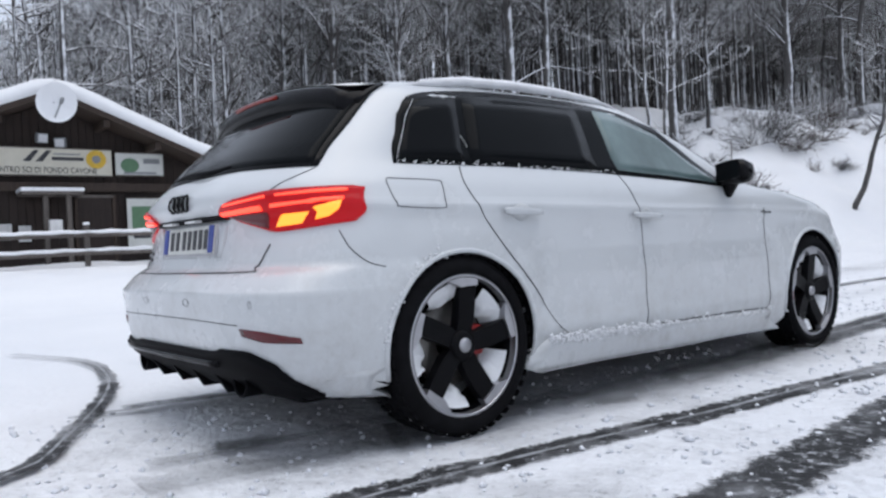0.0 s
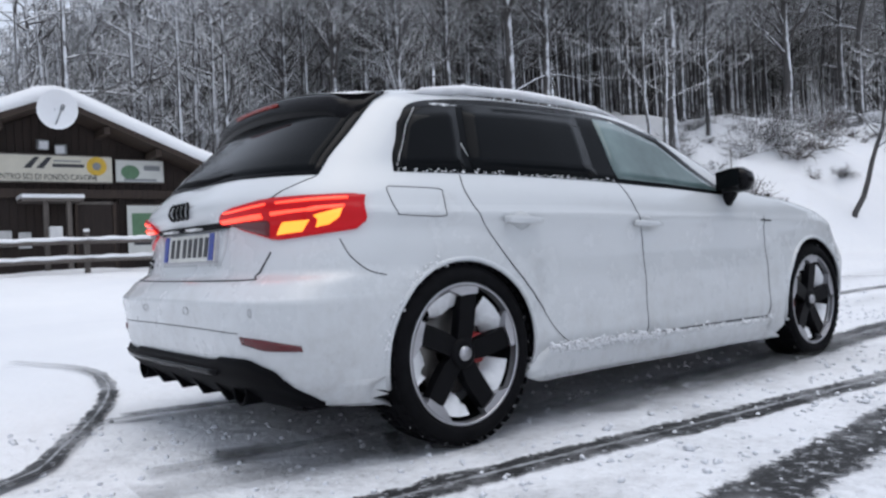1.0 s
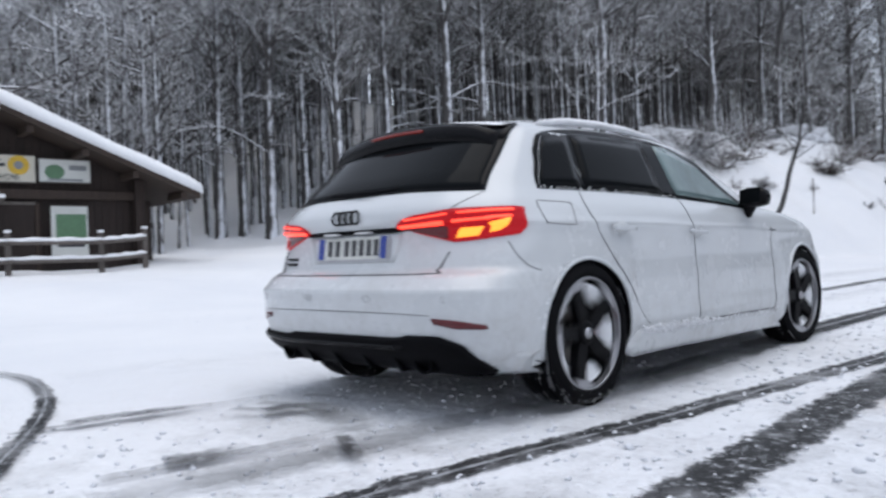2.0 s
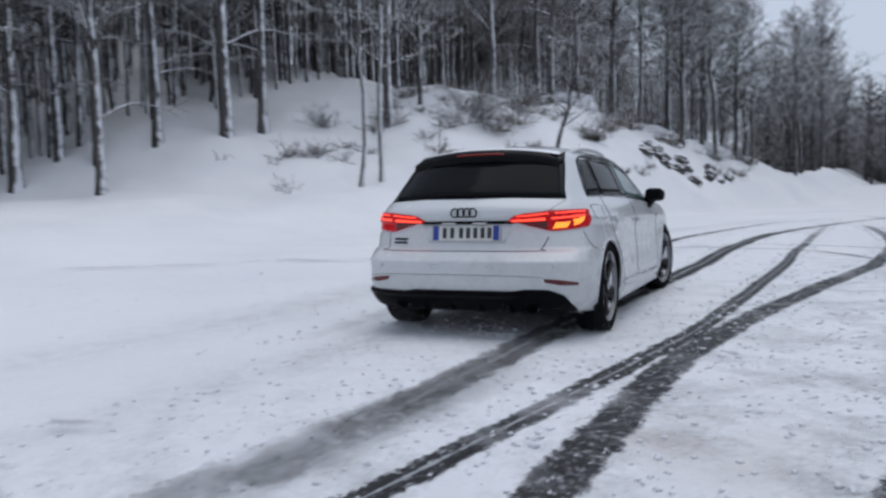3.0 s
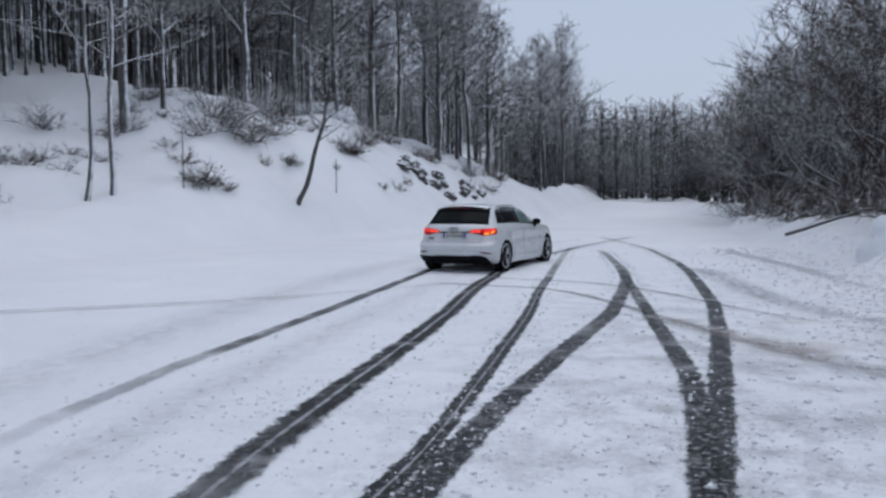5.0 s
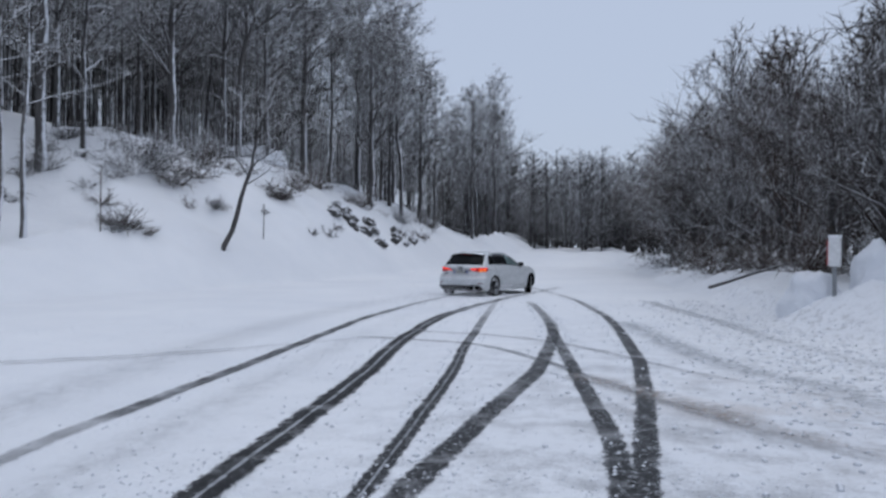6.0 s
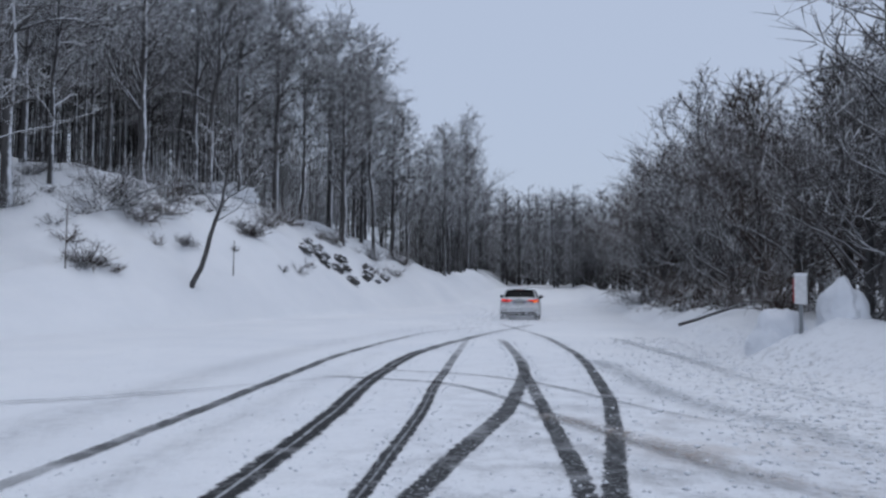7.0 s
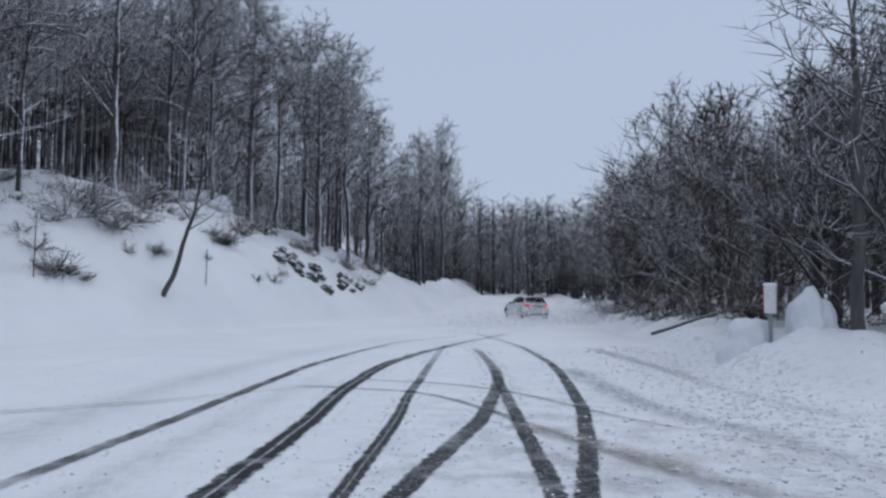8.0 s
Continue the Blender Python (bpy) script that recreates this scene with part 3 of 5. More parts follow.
def far_woods():
    """Stems and crowns behind the nearest trees, the wood that closes the view, and unseen trees added behind the
    camera.
    """
    rng = random.Random(8)
    stems, tops = Heap(), Heap()
    places = []
    for _ in range(560):
        y = rng.uniform(-25, 112)
        places.append((along(LEFT_EDGE, y) - 17 - 60 * rng.random() ** 1.3, y, rng.uniform(10, 14.5), 19))
    for _ in range(620):
        y = rng.uniform(0, 62)
        places.append((along(LEFT_EDGE, y) - 16 - 46 * rng.random(), y, rng.uniform(9, 13.5), 9))
    for _ in range(190):
        y = rng.uniform(12, 62)
        places.append((along(LEFT_EDGE, y) - rng.uniform(16, 40), y, rng.uniform(11, 15), 24))
    for _ in range(190):
        x = rng.uniform(-16, 26)
        places.append((x, 74 + 36 * rng.random() ** 1.5 + (6 if x < 2 else 0), rng.uniform(7.5, 10.5), 30))
    for _ in range(90):
        places.append((rng.uniform(-15, 7), rng.uniform(84, 112), rng.uniform(9, 12), 30))
    for _ in range(170):
        y = rng.uniform(8, 110)
        places.append((along(RIGHT_EDGE, y) + rng.uniform(9, 42), y, rng.uniform(8, 11), 16))
    # unseen trees behind the camera, added to hold back sky light from there
    for _ in range(170):
        x, y = rng.uniform(-14, 46), rng.uniform(-42, 9)
        if y < -14 and x < 34:
            places.append((x, y, rng.uniform(9, 13), 18))
    for x, y, high, limbs in places:
        z = ground_z(x, y) - 0.2
        r = rng.uniform(0.07, 0.17)
        lean = Vector((rng.gauss(0, 0.02), rng.gauss(0, 0.02), 1))
        base = Vector((x, y, z))
        stems.bar([base, base + lean * high * 0.5, base + lean * high], [r, r * 0.7, 0.03], 5)
        for k in range(limbs):
            t = rng.uniform(0.34 if limbs in (9, 19, 24) else 0.04, 0.97)
            a = rng.uniform(0, 6.28)
            limb(rng, tops, base + lean * high * t, (math.cos(a), math.sin(a), rng.uniform(0.2, 1.0)), rng.uniform(1.4, 3.4) * (1.15 - t) + 0.7, max(0.045, r * 0.4), 1, 0.03, 0.6, 3, (9, 0))
    woods = put("far_woods", stems.v + tops.v, stems.f + [tuple(i + len(stems.v) for i in f) for f in tops.f], [M["bark"], M["twig"]])
    woods.data.polygons.foreach_set("material_index", [0] * len(stems.f) + [1] * len(tops.f))
    tagged(woods, "deep winter wood of bare snow-dusted stems", "forest", kind="stuff")


plant()
far_woods()


def single_tree(seed, x, y, height, girth, lean, turn, label, limbs=12, mat="pale", reach=0.24, name="leaning_tree", first=0.40, crook=0.07):
    tree = make_tree(seed, height, girth, first, limbs, reach, (5, 5), M[mat], M[mat], name, label, lean, crook, 0.7)
    set_tree(tree, x, y, turn, 1.0)
    return tree


single_tree(71, -11.1, 29.0, 6.8, 0.125, 0.22, 8, "crooked leaning tree on the bank, frosted with snow", 20, "bark", 0.46, first=0.42, crook=0.11)
single_tree(72, -15.5, 22.0, 11, 0.10, 0.06, 20, "slender snow-streaked tree leaning from the bank", 12, name="slender_tree")
single_tree(73, -15.1, 22.9, 11, 0.11, 0.05, 40, "slender snow-streaked tree leaning from the bank", 12, name="slender_tree")
single_tree(74, 10.2, 18.0, 9.0, 0.17, 0.01, 200, "roadside tree with a white snow-plastered trunk", 16, "pale", 0.26, "roadside_tree", 0.42)


# ---- bank: bushes, rocks, snow mounds ----
def bush(seed, x, y, size, count, mat, label, flat=0.6):
    rng = random.Random(seed)
    heap = Heap()
    for _ in range(count * 2):
        a = rng.uniform(0, 6.28)
        limb(rng, heap, (rng.gauss(0, 0.18 * size), rng.gauss(0, 0.18 * size), 0), (math.cos(a), math.sin(a), rng.uniform(0.2, 1.4) * flat), size * rng.uniform(0.7, 1.4), 0.02, 1, -0.05, 0.6, 3, (6, 0))
    ob = put("bush", heap.v, heap.f, M[mat])
    ob.matrix_basis = pose(x, y, ground_z(x, y) - 0.12)
    return tagged(ob, label, "bush", "bushes on the bank")


BUSHES = [
    (-15.8, 30.0, 1.5, 24, "frost"), (-15.5, 31.3, 1.7, 28, "frost"), (-14.4, 31.2, 1.0, 22, "rust"), (-16.4, 31.6, 1.6, 24, "rust"), (-14.8, 34.2, 1.2, 30, "rust"), (-14.0, 32.3, 0.8, 22, "rust"),
    (-13.5, 26.0, 0.75, 46, "rust"), (-12.6, 31.4, 0.55, 30, "twig"), (-11.9, 36.9, 0.85, 50, "rust"), (-11.6, 34.4, 0.35, 14, "twig"), (-9.9, 36.1, 0.35, 12, "twig"), (-8.1, 56.9, 1.2, 34, "rust"),
    (-19.7, 31.4, 0.9, 26, "twig"), (-18.5, 28.6, 0.9, 18, "twig"), (-12.5, 40.6, 1.3, 34, "rust"), (-12.6, 44.1, 1.4, 34, "rust"), (-17.1, 38.0, 1.6, 34, "rust"), (-15.6, 36.0, 1.4, 34, "twig"),
    (-10.9, 47.5, 1.2, 26, "rust"), (-9.2, 52.0, 1.1, 24, "twig"), (-21.5, 27.0, 1.2, 18, "twig"),
    (9.6, 24, 1.6, 30, "rust"), (9.3, 28.5, 1.7, 30, "rust"), (8.6, 33, 1.6, 28, "rust"), (10.8, 21.5, 1.4, 26, "twig"), (8.6, 39, 1.7, 26, "rust"), (8.4, 46, 1.7, 26, "twig"),
]
for i, (x, y, size, count, mat) in enumerate(BUSHES):
    bush(200 + i, x, y, size, count, mat, "dry brown brushwood poking out of the snow" if mat == "rust" else "bare grey shrub half buried in snow", 1.0)


scatter = random.Random(77)
for i in range(70):
    y = scatter.uniform(20, 54)
    x = along(LEFT_EDGE, y) - (scatter.uniform(2.0, 9.0) if i < 34 else scatter.uniform(5.5, 10.5))
    bush(260 + i, x, y, scatter.uniform(0.3, 0.8), scatter.randint(5, 12), scatter.choice(["rust", "twig"]), "small dry weed sticking out of the snow", 0.9)


def rock(seed, x, y, size, proud=0.1):
    rng = random.Random(seed)
    bm = bmesh.new()
    bmesh.ops.create_icosphere(bm, subdivisions=3, radius=1.0)
    k = Vector((rng.uniform(0.7, 1.3), rng.uniform(0.6, 1.1), rng.uniform(0.6, 0.95)))
    for v in bm.verts:
        n = noise.noise(v.co * 1.3 + Vector((seed, 0, 0))) * 0.45 + noise.noise(v.co * 3.7 + Vector((0, seed, 0))) * 0.16
        v.co = Vector(c * s for c, s in zip(v.co * (1 + n), k)) * size
    ob = part("rock", bm, M["rock"])
    ob.matrix_basis = pose(x, y, ground_z(x, y) + proud * size, rng.uniform(-20, 20), rng.uniform(-20, 20), rng.uniform(0, 360))
    return tagged(ob, "dark rock outcrop capped with snow in the bank", "rock", "rocks in the bank")


rng = random.Random(31)
for i in range(34):
    u = rng.random() ** 1.2
    x, y = -10.4 + 2.6 * u + rng.gauss(0, 0.35), 41.3 + 7.0 * u + rng.gauss(0, 0.8)
    rock(300 + i, x, y, rng.uniform(0.14, 0.42), 0.25)


def snow_mound(seed, x, y, rx, ry, rz, label):
    bm = bmesh.new()
    bmesh.ops.create_icosphere(bm, subdivisions=4, radius=1.0)
    for v in bm.verts:
        c = v.co.copy()
        n = 0.30 * noise.noise(c * 1.4 + Vector((seed, 0, 0))) + 0.13 * noise.noise(c * 3.6 + Vector((0, seed, 0))) + 0.06 * noise.noise(c * 8 + Vector((0, 0, seed)))
        v.co = Vector((c.x * rx, c.y * ry, c.z * rz)) * (1 + n)
    ob = part("snow_mound", bm, M["mound"], smooth=True)
    ob.matrix_basis = pose(x, y, ground_z(x, y) - 0.05)
    return tagged(ob, label, "snow mound", "ploughed snow heaps")


snow_mound(1, 9.2, 18.2, 0.52, 0.5, 0.82, "tall lumpy heap of ploughed snow")
snow_mound(2, 8.0, 18.6, 0.6, 0.5, 0.85, "broad lumpy heap of ploughed snow")


LINES = [smooth_line(row[0]) for row in TRACKS]


snow_mound(3, -17.1, 44.8, 2.6, 1.4, 0.9, "long snowy rise between the trunks on the crest")


def snow_lumps():
    """Crumbs of snow thrown up beside the tracks."""
    r = random.Random(12)
    heap = Heap()
    for i in range(14500):
        if i < 5200:
            y = r.uniform(3, 25)
            x = 6.3 + 0.02 * (y - 12) + r.gauss(0, 1.35)
            s = 0.007 + 0.030 * r.random() ** 3
        elif i < 10200:
            x, y = r.uniform(-0.6, 4.5), r.uniform(-2.0, 6)
            s = 0.003 + 0.014 * r.random() ** 2
        elif i < 13200:
            k = r.choice((0, 1, 2, 3, 4, 5))
            px, py = r.choice(LINES[k])[:2]
            x, y = px + r.choice((-1, 1)) * (TRACKS[k][1] * 0.5 + abs(r.gauss(0, 0.07))), py + r.uniform(-0.1, 0.1)
            s = 0.006 + 0.018 * r.random() ** 3
        else:
            x, y = r.uniform(-7, 4), r.uniform(2, 22)
            s = r.uniform(0.004, 0.018)
        c = Vector((x, y, ground_z(x, y) + s * 0.3))
        pts = [c + s * Vector((r.uniform(-0.3, 0.3) + dx, r.uniform(-0.3, 0.3) + dy, dz * r.uniform(0.6, 1.0))) for dx, dy, dz in ((1, 0, 0), (0, 1, 0), (-1, 0, 0), (0, -1, 0), (0, 0, 1), (0, 0, -1))]
        heap.add(pts, [(0, 1, 4), (1, 2, 4), (2, 3, 4), (3, 0, 4), (1, 0, 5), (2, 1, 5), (3, 2, 5), (0, 3, 5)])
    tagged(put("snow_lumps", heap.v, heap.f, M["mound"], smooth=True), "loose crumbs of crushed snow", "snow lumps", kind="stuff")


snow_lumps()


def marker_box():
    ob = new("roadside_box")
    x, y = 8.3, 18.0
    z = ground_z(x, y)
    block("post", (-0.04, -0.04, -0.3), (0.04, 0.04, 1.0), M["grey"], ob)
    block("cabinet", (-0.12, -0.1, 0.62), (0.12, 0.1, 1.22), M["hut"], ob, 0.02)
    block("edge_strip", (-0.143, -0.1, 0.65), (-0.123, 0.08, 1.18), M["red"], ob, 0.004, "red edge strip")
    block("snow_cap", (-0.13, -0.11, 1.22), (0.13, 0.11, 1.29), M["snow"], ob, 0.025, "cap of snow")
    ob.matrix_basis = pose(x, y, z, 0, 0, -24)
    tagged(ob, "white metal box with a red edge on a post", "roadside box")


def fallen_log():
    heap = Heap()
    pts = [(5.6 + 0.5 * i, 26.5 - 0.35 * i) for i in range(9)]
    heap.bar([(x + 1.5, y, ground_z(x + 1.5, y) + 0.25 - 0.01 * i) for i, (x, y) in enumerate(pts)], [0.055 - 0.004 * i for i in range(9)], 7, True)
    tagged(put("fallen_branch", heap.v, heap.f, M["bark"]), "fallen bare branch lying on the snow bank", "branch")


def stake(x, y, high):
    heap = Heap()
    z = ground_z(x, y)
    heap.bar([(x, y, z - 0.2), (x + 0.02, y, z + high)], [0.025, 0.02], 6, True)
    tagged(put("stake", heap.v, heap.f, M["rail"]), "thin wooden stake standing in the snow", "stake", "stakes on the bank")


marker_box()
fallen_log()
stake(-10.6, 32.0, 1.5)
stake(-13.7, 25.0, 2.2)


# ---- the ski hut ----
FX, FACE_Z = -19.5, 0.5
APEX_Y, APEX_Z, EAVE_DY, EAVE_DZ = 2.2, 5.15, 5.75, 2.35


def hut():
    ob = new("ski_hut")
    depth = 9.0
    # walls
    bm = bmesh.new()
    half, low = 4.3, APEX_Z - 4.3 * EAVE_DZ / EAVE_DY - 0.15
    prof = [(APEX_Y - half, 0.0), (APEX_Y + half, 0.0), (APEX_Y + half, low), (APEX_Y, APEX_Z - 0.15), (APEX_Y - half, low)]
    front = [bm.verts.new((FX - 0.06, y, z)) for y, z in prof]
    back = [bm.verts.new((FX - depth, y, z)) for y, z in prof]
    bm.faces.new(front)
    bm.faces.new(back[::-1])
    for i in range(5):
        j = (i + 1) % 5
        bm.faces.new((front[i], back[i], back[j], front[j]))
    part("wall", bm, M["wood"], ob, "dark brown timber wall")
    # roof halves with snow
    for s in (-1, 1):
        for name, x1, t0, t1, mat, grow in (("roof", 1.15, -0.16, 0.0, "beam", 0.0), ("roof_snow", 1.22, 0.0, 0.36, "snow", 0.06)):
            bm = bmesh.new()
            n = 14
            rows = []
            for k in range(n + 1):
                t = k / n
                y = APEX_Y + s * (EAVE_DY + grow) * t
                z = APEX_Z - (EAVE_DZ + grow * 0.4) * t
                for x in (FX + x1, FX - depth - 0.6):
                    bump = (0.06 * noise.noise(Vector((y, x, 0))) if mat == "snow" else 0)
                    fade = 0.75 if mat == "snow" and k in (0, n) else 1
                    rows.append((bm.verts.new((x, y, z + t0)), bm.verts.new((x - (0.07 if mat == "snow" else 0) * (1 if x > FX else -1), y, z + t0 + (t1 - t0) * fade + bump))))
            for k in range(n):
                a, b, c, d = rows[2 * k], rows[2 * k + 1], rows[2 * k + 2], rows[2 * k + 3]
                bm.faces.new((a[1], b[1], d[1], c[1]))
                bm.faces.new((a[0], c[0], d[0], b[0]))
                bm.faces.new((a[0], a[1], c[1], c[0]))
                bm.faces.new((b[0], d[0], d[1], b[1]))
            bm.faces.new((rows[-2][0], rows[-2][1], rows[-1][1], rows[-1][0]))
            bm.faces.new((rows[0][0], rows[1][0], rows[1][1], rows[0][1]))
            part(name, bm, M[mat], ob, "thick blanket of snow" if mat == "snow" else "", mat == "snow")
        # purlin ends under the verge
        for t in (0.22, 0.45, 0.68, 0.92):
            y, z = APEX_Y + s * EAVE_DY * t, APEX_Z - EAVE_DZ * t - 0.17
            block("purlin", (FX - 0.02, y - 0.08, z - 0.2), (FX + 1.05, y + 0.08, z - 0.005), M["beam"], ob, 0.015)
    # lintel, door, porch
    block("lintel", (FX + 0.02, APEX_Y - 4.2, 2.62), (FX + 0.16, APEX_Y + 4.25, 2.86), M["beam"], ob)
    door = block("door", (FX + 0.01, 2.85, 0.35), (FX + 0.08, 3.75, 2.45), M["wood"], ob, 0.01, "dark timber door")
    for a, b in ((2.77, 2.85), (3.75, 3.83)):
        block("door_frame", (FX + 0.01, a, 0.35), (FX + 0.12, b, 2.53), M["beam"], door)
    block("door_frame", (FX + 0.01, 2.77, 2.45), (FX + 0.12, 3.83, 2.53), M["rail"], door)
    block("porch_roof", (FX + 0.02, 1.4, 2.48), (FX + 0.9, 2.85, 2.56), M["rail"], ob)
    block("porch_snow", (FX + 0.02, 1.38, 2.56), (FX + 0.93, 2.87, 2.66), M["snow"], ob, 0.03, "strip of snow")
    for y in (1.95, 2.5):
        block("porch_post", (FX + 0.7, y - 0.06, 0.1), (FX + 0.82, y + 0.06, 2.48), M["rail"], ob)
    block("corner_post", (FX - 0.1, 6.35, 0.0), (FX + 0.3, 6.62, 3.2), M["wood"], ob)
    block("eave_post", (FX - 1.6, 7.25, 0.0), (FX - 1.4, 7.45, 2.75), M["beam"], ob)
    block("window", (FX + 0.01, -0.7, 1.3), (FX + 0.06, 0.5, 2.3), M["shade"], ob, 0.01, "dark window")
    return tagged(ob, "dark timber ski hut with a thick snow-laden roof", "ski hut")


def hut_boards(ob):
    """Upright boards of the gable front."""
    meshes = {}
    n = 44
    for k in range(n):
        y = APEX_Y - 4.28 + 8.56 * k / n
        mid = y + 0.0965
        top = APEX_Z - abs(mid - APEX_Y) * EAVE_DZ / EAVE_DY - 0.20
        bm = box(bmesh.new(), 0, 0.004, 0.1, 0.035 + 0.008 * (k % 2), 0.189, top, 0.006)
        board = part("board", bm, M["wood"], ob)
        board.matrix_basis = pose(FX - 0.06, y, 0)


def board_sign(y0, y1, z0, z1, mat, name, label):
    ob = new(name)
    block("panel", (-0.02, 0, 0), (0.03, y1 - y0, z1 - z0), M[mat], ob, 0.006)
    for a, b, c, d in ((0, y1 - y0, 0, 0.035), (0, y1 - y0, z1 - z0 - 0.035, z1 - z0)):
        block("edge", (0.0, a, c), (0.04, b, d), M["rail"], ob, 0.004)
    ob.matrix_basis = pose(FX + 0.19, y0, z0)
    return tagged(ob, label, "sign")


def lettering(body, parent, y, z, size, mat="ink"):
    cu = bpy.data.curves.new("lettering", "FONT")
    cu.body, cu.size, cu.extrude = body, size, 0.004
    cu.materials.append(M[mat])
    ob = new("lettering", cu)
    ob.parent = parent
    ob.matrix_basis = Matrix.Translation((0.038, y, z)) @ Euler((radians(90), 0, radians(90))).to_matrix().to_4x4()
    return ob


def disc(bm, x, y, z, r, thick, n=20, squash=1.0):
    ring = [bm.verts.new((x + thick, y + r * math.cos(6.2832 * k / n), z + r * squash * math.sin(6.2832 * k / n))) for k in range(n)]
    base = [bm.verts.new((x, v.co.y, v.co.z)) for v in ring]
    bm.faces.new(ring)
    bm.faces.new(base[::-1])
    for k in range(n):
        j = (k + 1) % n
        bm.faces.new((base[k], base[j], ring[j], ring[k]))
    return bm


def signs():
    big = board_sign(-1.9, 3.75, 3.02, 4.0 - 0.22, "sign", "hut_sign", "long cream sign board with dark lettering")
    words = lettering("CENTRO SCI DI FONDO CAVONE", big, 2.72, 0.08, 0.225)
    words.scale = (0.74, 1, 1)
    bm = bmesh.new()
    disc(bm, 0.031, 5.25, 0.47, 0.26, 0.006)
    part("emblem", bm, M["yellow"], big, "round yellow emblem")
    bm = bmesh.new()
    disc(bm, 0.038, 5.25, 0.47, 0.11, 0.006)
    part("emblem_centre", bm, M["grey"], big)
    bm = bmesh.new()
    for a in (0.0, 0.30):
        vs = [bm.verts.new((0.037, 3.45 + a + dy, dz)) for dy, dz in ((0, 0.38), (0.18, 0.38), (0.40, 0.68), (0.28, 0.68))]
        bm.faces.new(vs)
    part("motif", bm, M["ink"], big, "dark slanted motif")
    block("script_bar", (0.031, 4.18, 0.57), (0.037, 4.85, 0.61), M["grey"], big, 0.0)
    block("script_bar", (0.031, 4.15, 0.42), (0.038, 4.93, 0.51), M["ink"], big, 0.0)
    small = board_sign(3.85, 5.15, 3.05, 3.72, "sign2", "small_sign", "small white sign board with a green picture")
    bm = bmesh.new()
    disc(bm, 0.031, 0.38, 0.30, 0.25, 0.006, 20, 0.8)
    part("picture", bm, M["green"], small)
    block("script_bar", (0.031, 0.75, 0.36), (0.038, 1.2, 0.50), M["grey"], small, 0.0)
    block("script_bar", (0.031, 0.2, 0.06), (0.038, 1.1, 0.12), M["grey"], small, 0.0)
    notice = board_sign(4.1, 5.05, 1.0, 2.45, "sign2", "notice_board", "white notice board with a green picture")
    block("picture", (0.031, 0.12, 0.55), (0.037, 0.9, 1.2), M["green"], notice, 0.0)
    block("script_bar", (0.031, 0.15, 0.3), (0.037, 0.85, 0.45), M["ink"], notice, 0.0)
    for y, z in ((0.95, 1.35), (1.4, 1.3)):
        sheet = block("paper_notice", (-0.005, 0, 0), (0.01, 0.3, 0.42), M["paper"], None, 0.002)
        sheet.matrix_basis = pose(FX + 0.09, y, z)
        tagged(sheet, "sheet of paper pinned to the dark wall", "notice", "paper notices")
    box_ = block("letter_box", (0, 0, 0), (0.2, 0.3, 0.42), M["hut"], None, 0.02)
    box_.matrix_basis = pose(FX + 0.85, 1.98, 1.4)
    tagged(box_, "white box fixed to the porch post", "letter box")


def dish_and_lamps():
    ob = new("satellite_dish")
    verts, faces = [], []
    n, m = 20, 5
    for j in range(m + 1):
        r = 0.5 * j / m
        for k in range(n):
            a = 6.2832 * k / n
            verts.append((0.22 * (r / 0.5) ** 2, r * math.cos(a), r * math.sin(a)))
    for j in range(m):
        for k in range(n):
            faces.append((j * n + k, j * n + (k + 1) % n, (j + 1) * n + (k + 1) % n, (j + 1) * n + k))
    put("reflector", verts, faces, M["snow"], ob, "snow-covered dish")
    heap = Heap()
    heap.bar([(0.05, 0, -0.45), (0.45, 0.02, 0.02)], 0.02, 6, True)
    heap.bar([(0.45, 0.02, 0.0), (0.55, 0.02, 0.12)], 0.05, 6, True)
    put("feed_arm", heap.v, heap.f, M["grey"], ob)
    heap = Heap()
    heap.bar([(-0.9, 0, -0.2), (0, 0, 0)], 0.03, 6, True)
    put("bracket", heap.v, heap.f, M["grey"], ob)
    ob.matrix_basis = pose(FX + 1.35, 2.15, 4.78, 0, 12, 8)
    tagged(ob, "round satellite dish white with snow under the gable", "satellite dish")
    for y, z, turn in ((2.0, 4.05, 10), (2.55, 3.95, -25)):
        lamp = new("floodlight")
        block("housing", (0.1, -0.14, -0.12), (0.26, 0.14, 0.14), M["grey"], lamp, 0.02)
        block("glass", (0.26, -0.11, -0.09), (0.275, 0.11, 0.11), M["dish"], lamp, 0.005)
        block("arm", (-0.05, -0.02, -0.02), (0.1, 0.02, 0.02), M["trim"], lamp, 0.004)
        lamp.matrix_basis = pose(FX + 0.04, y, z, 0, 12, turn)
        tagged(lamp, "grey floodlight fixed to the gable", "floodlight", "floodlights on the hut")


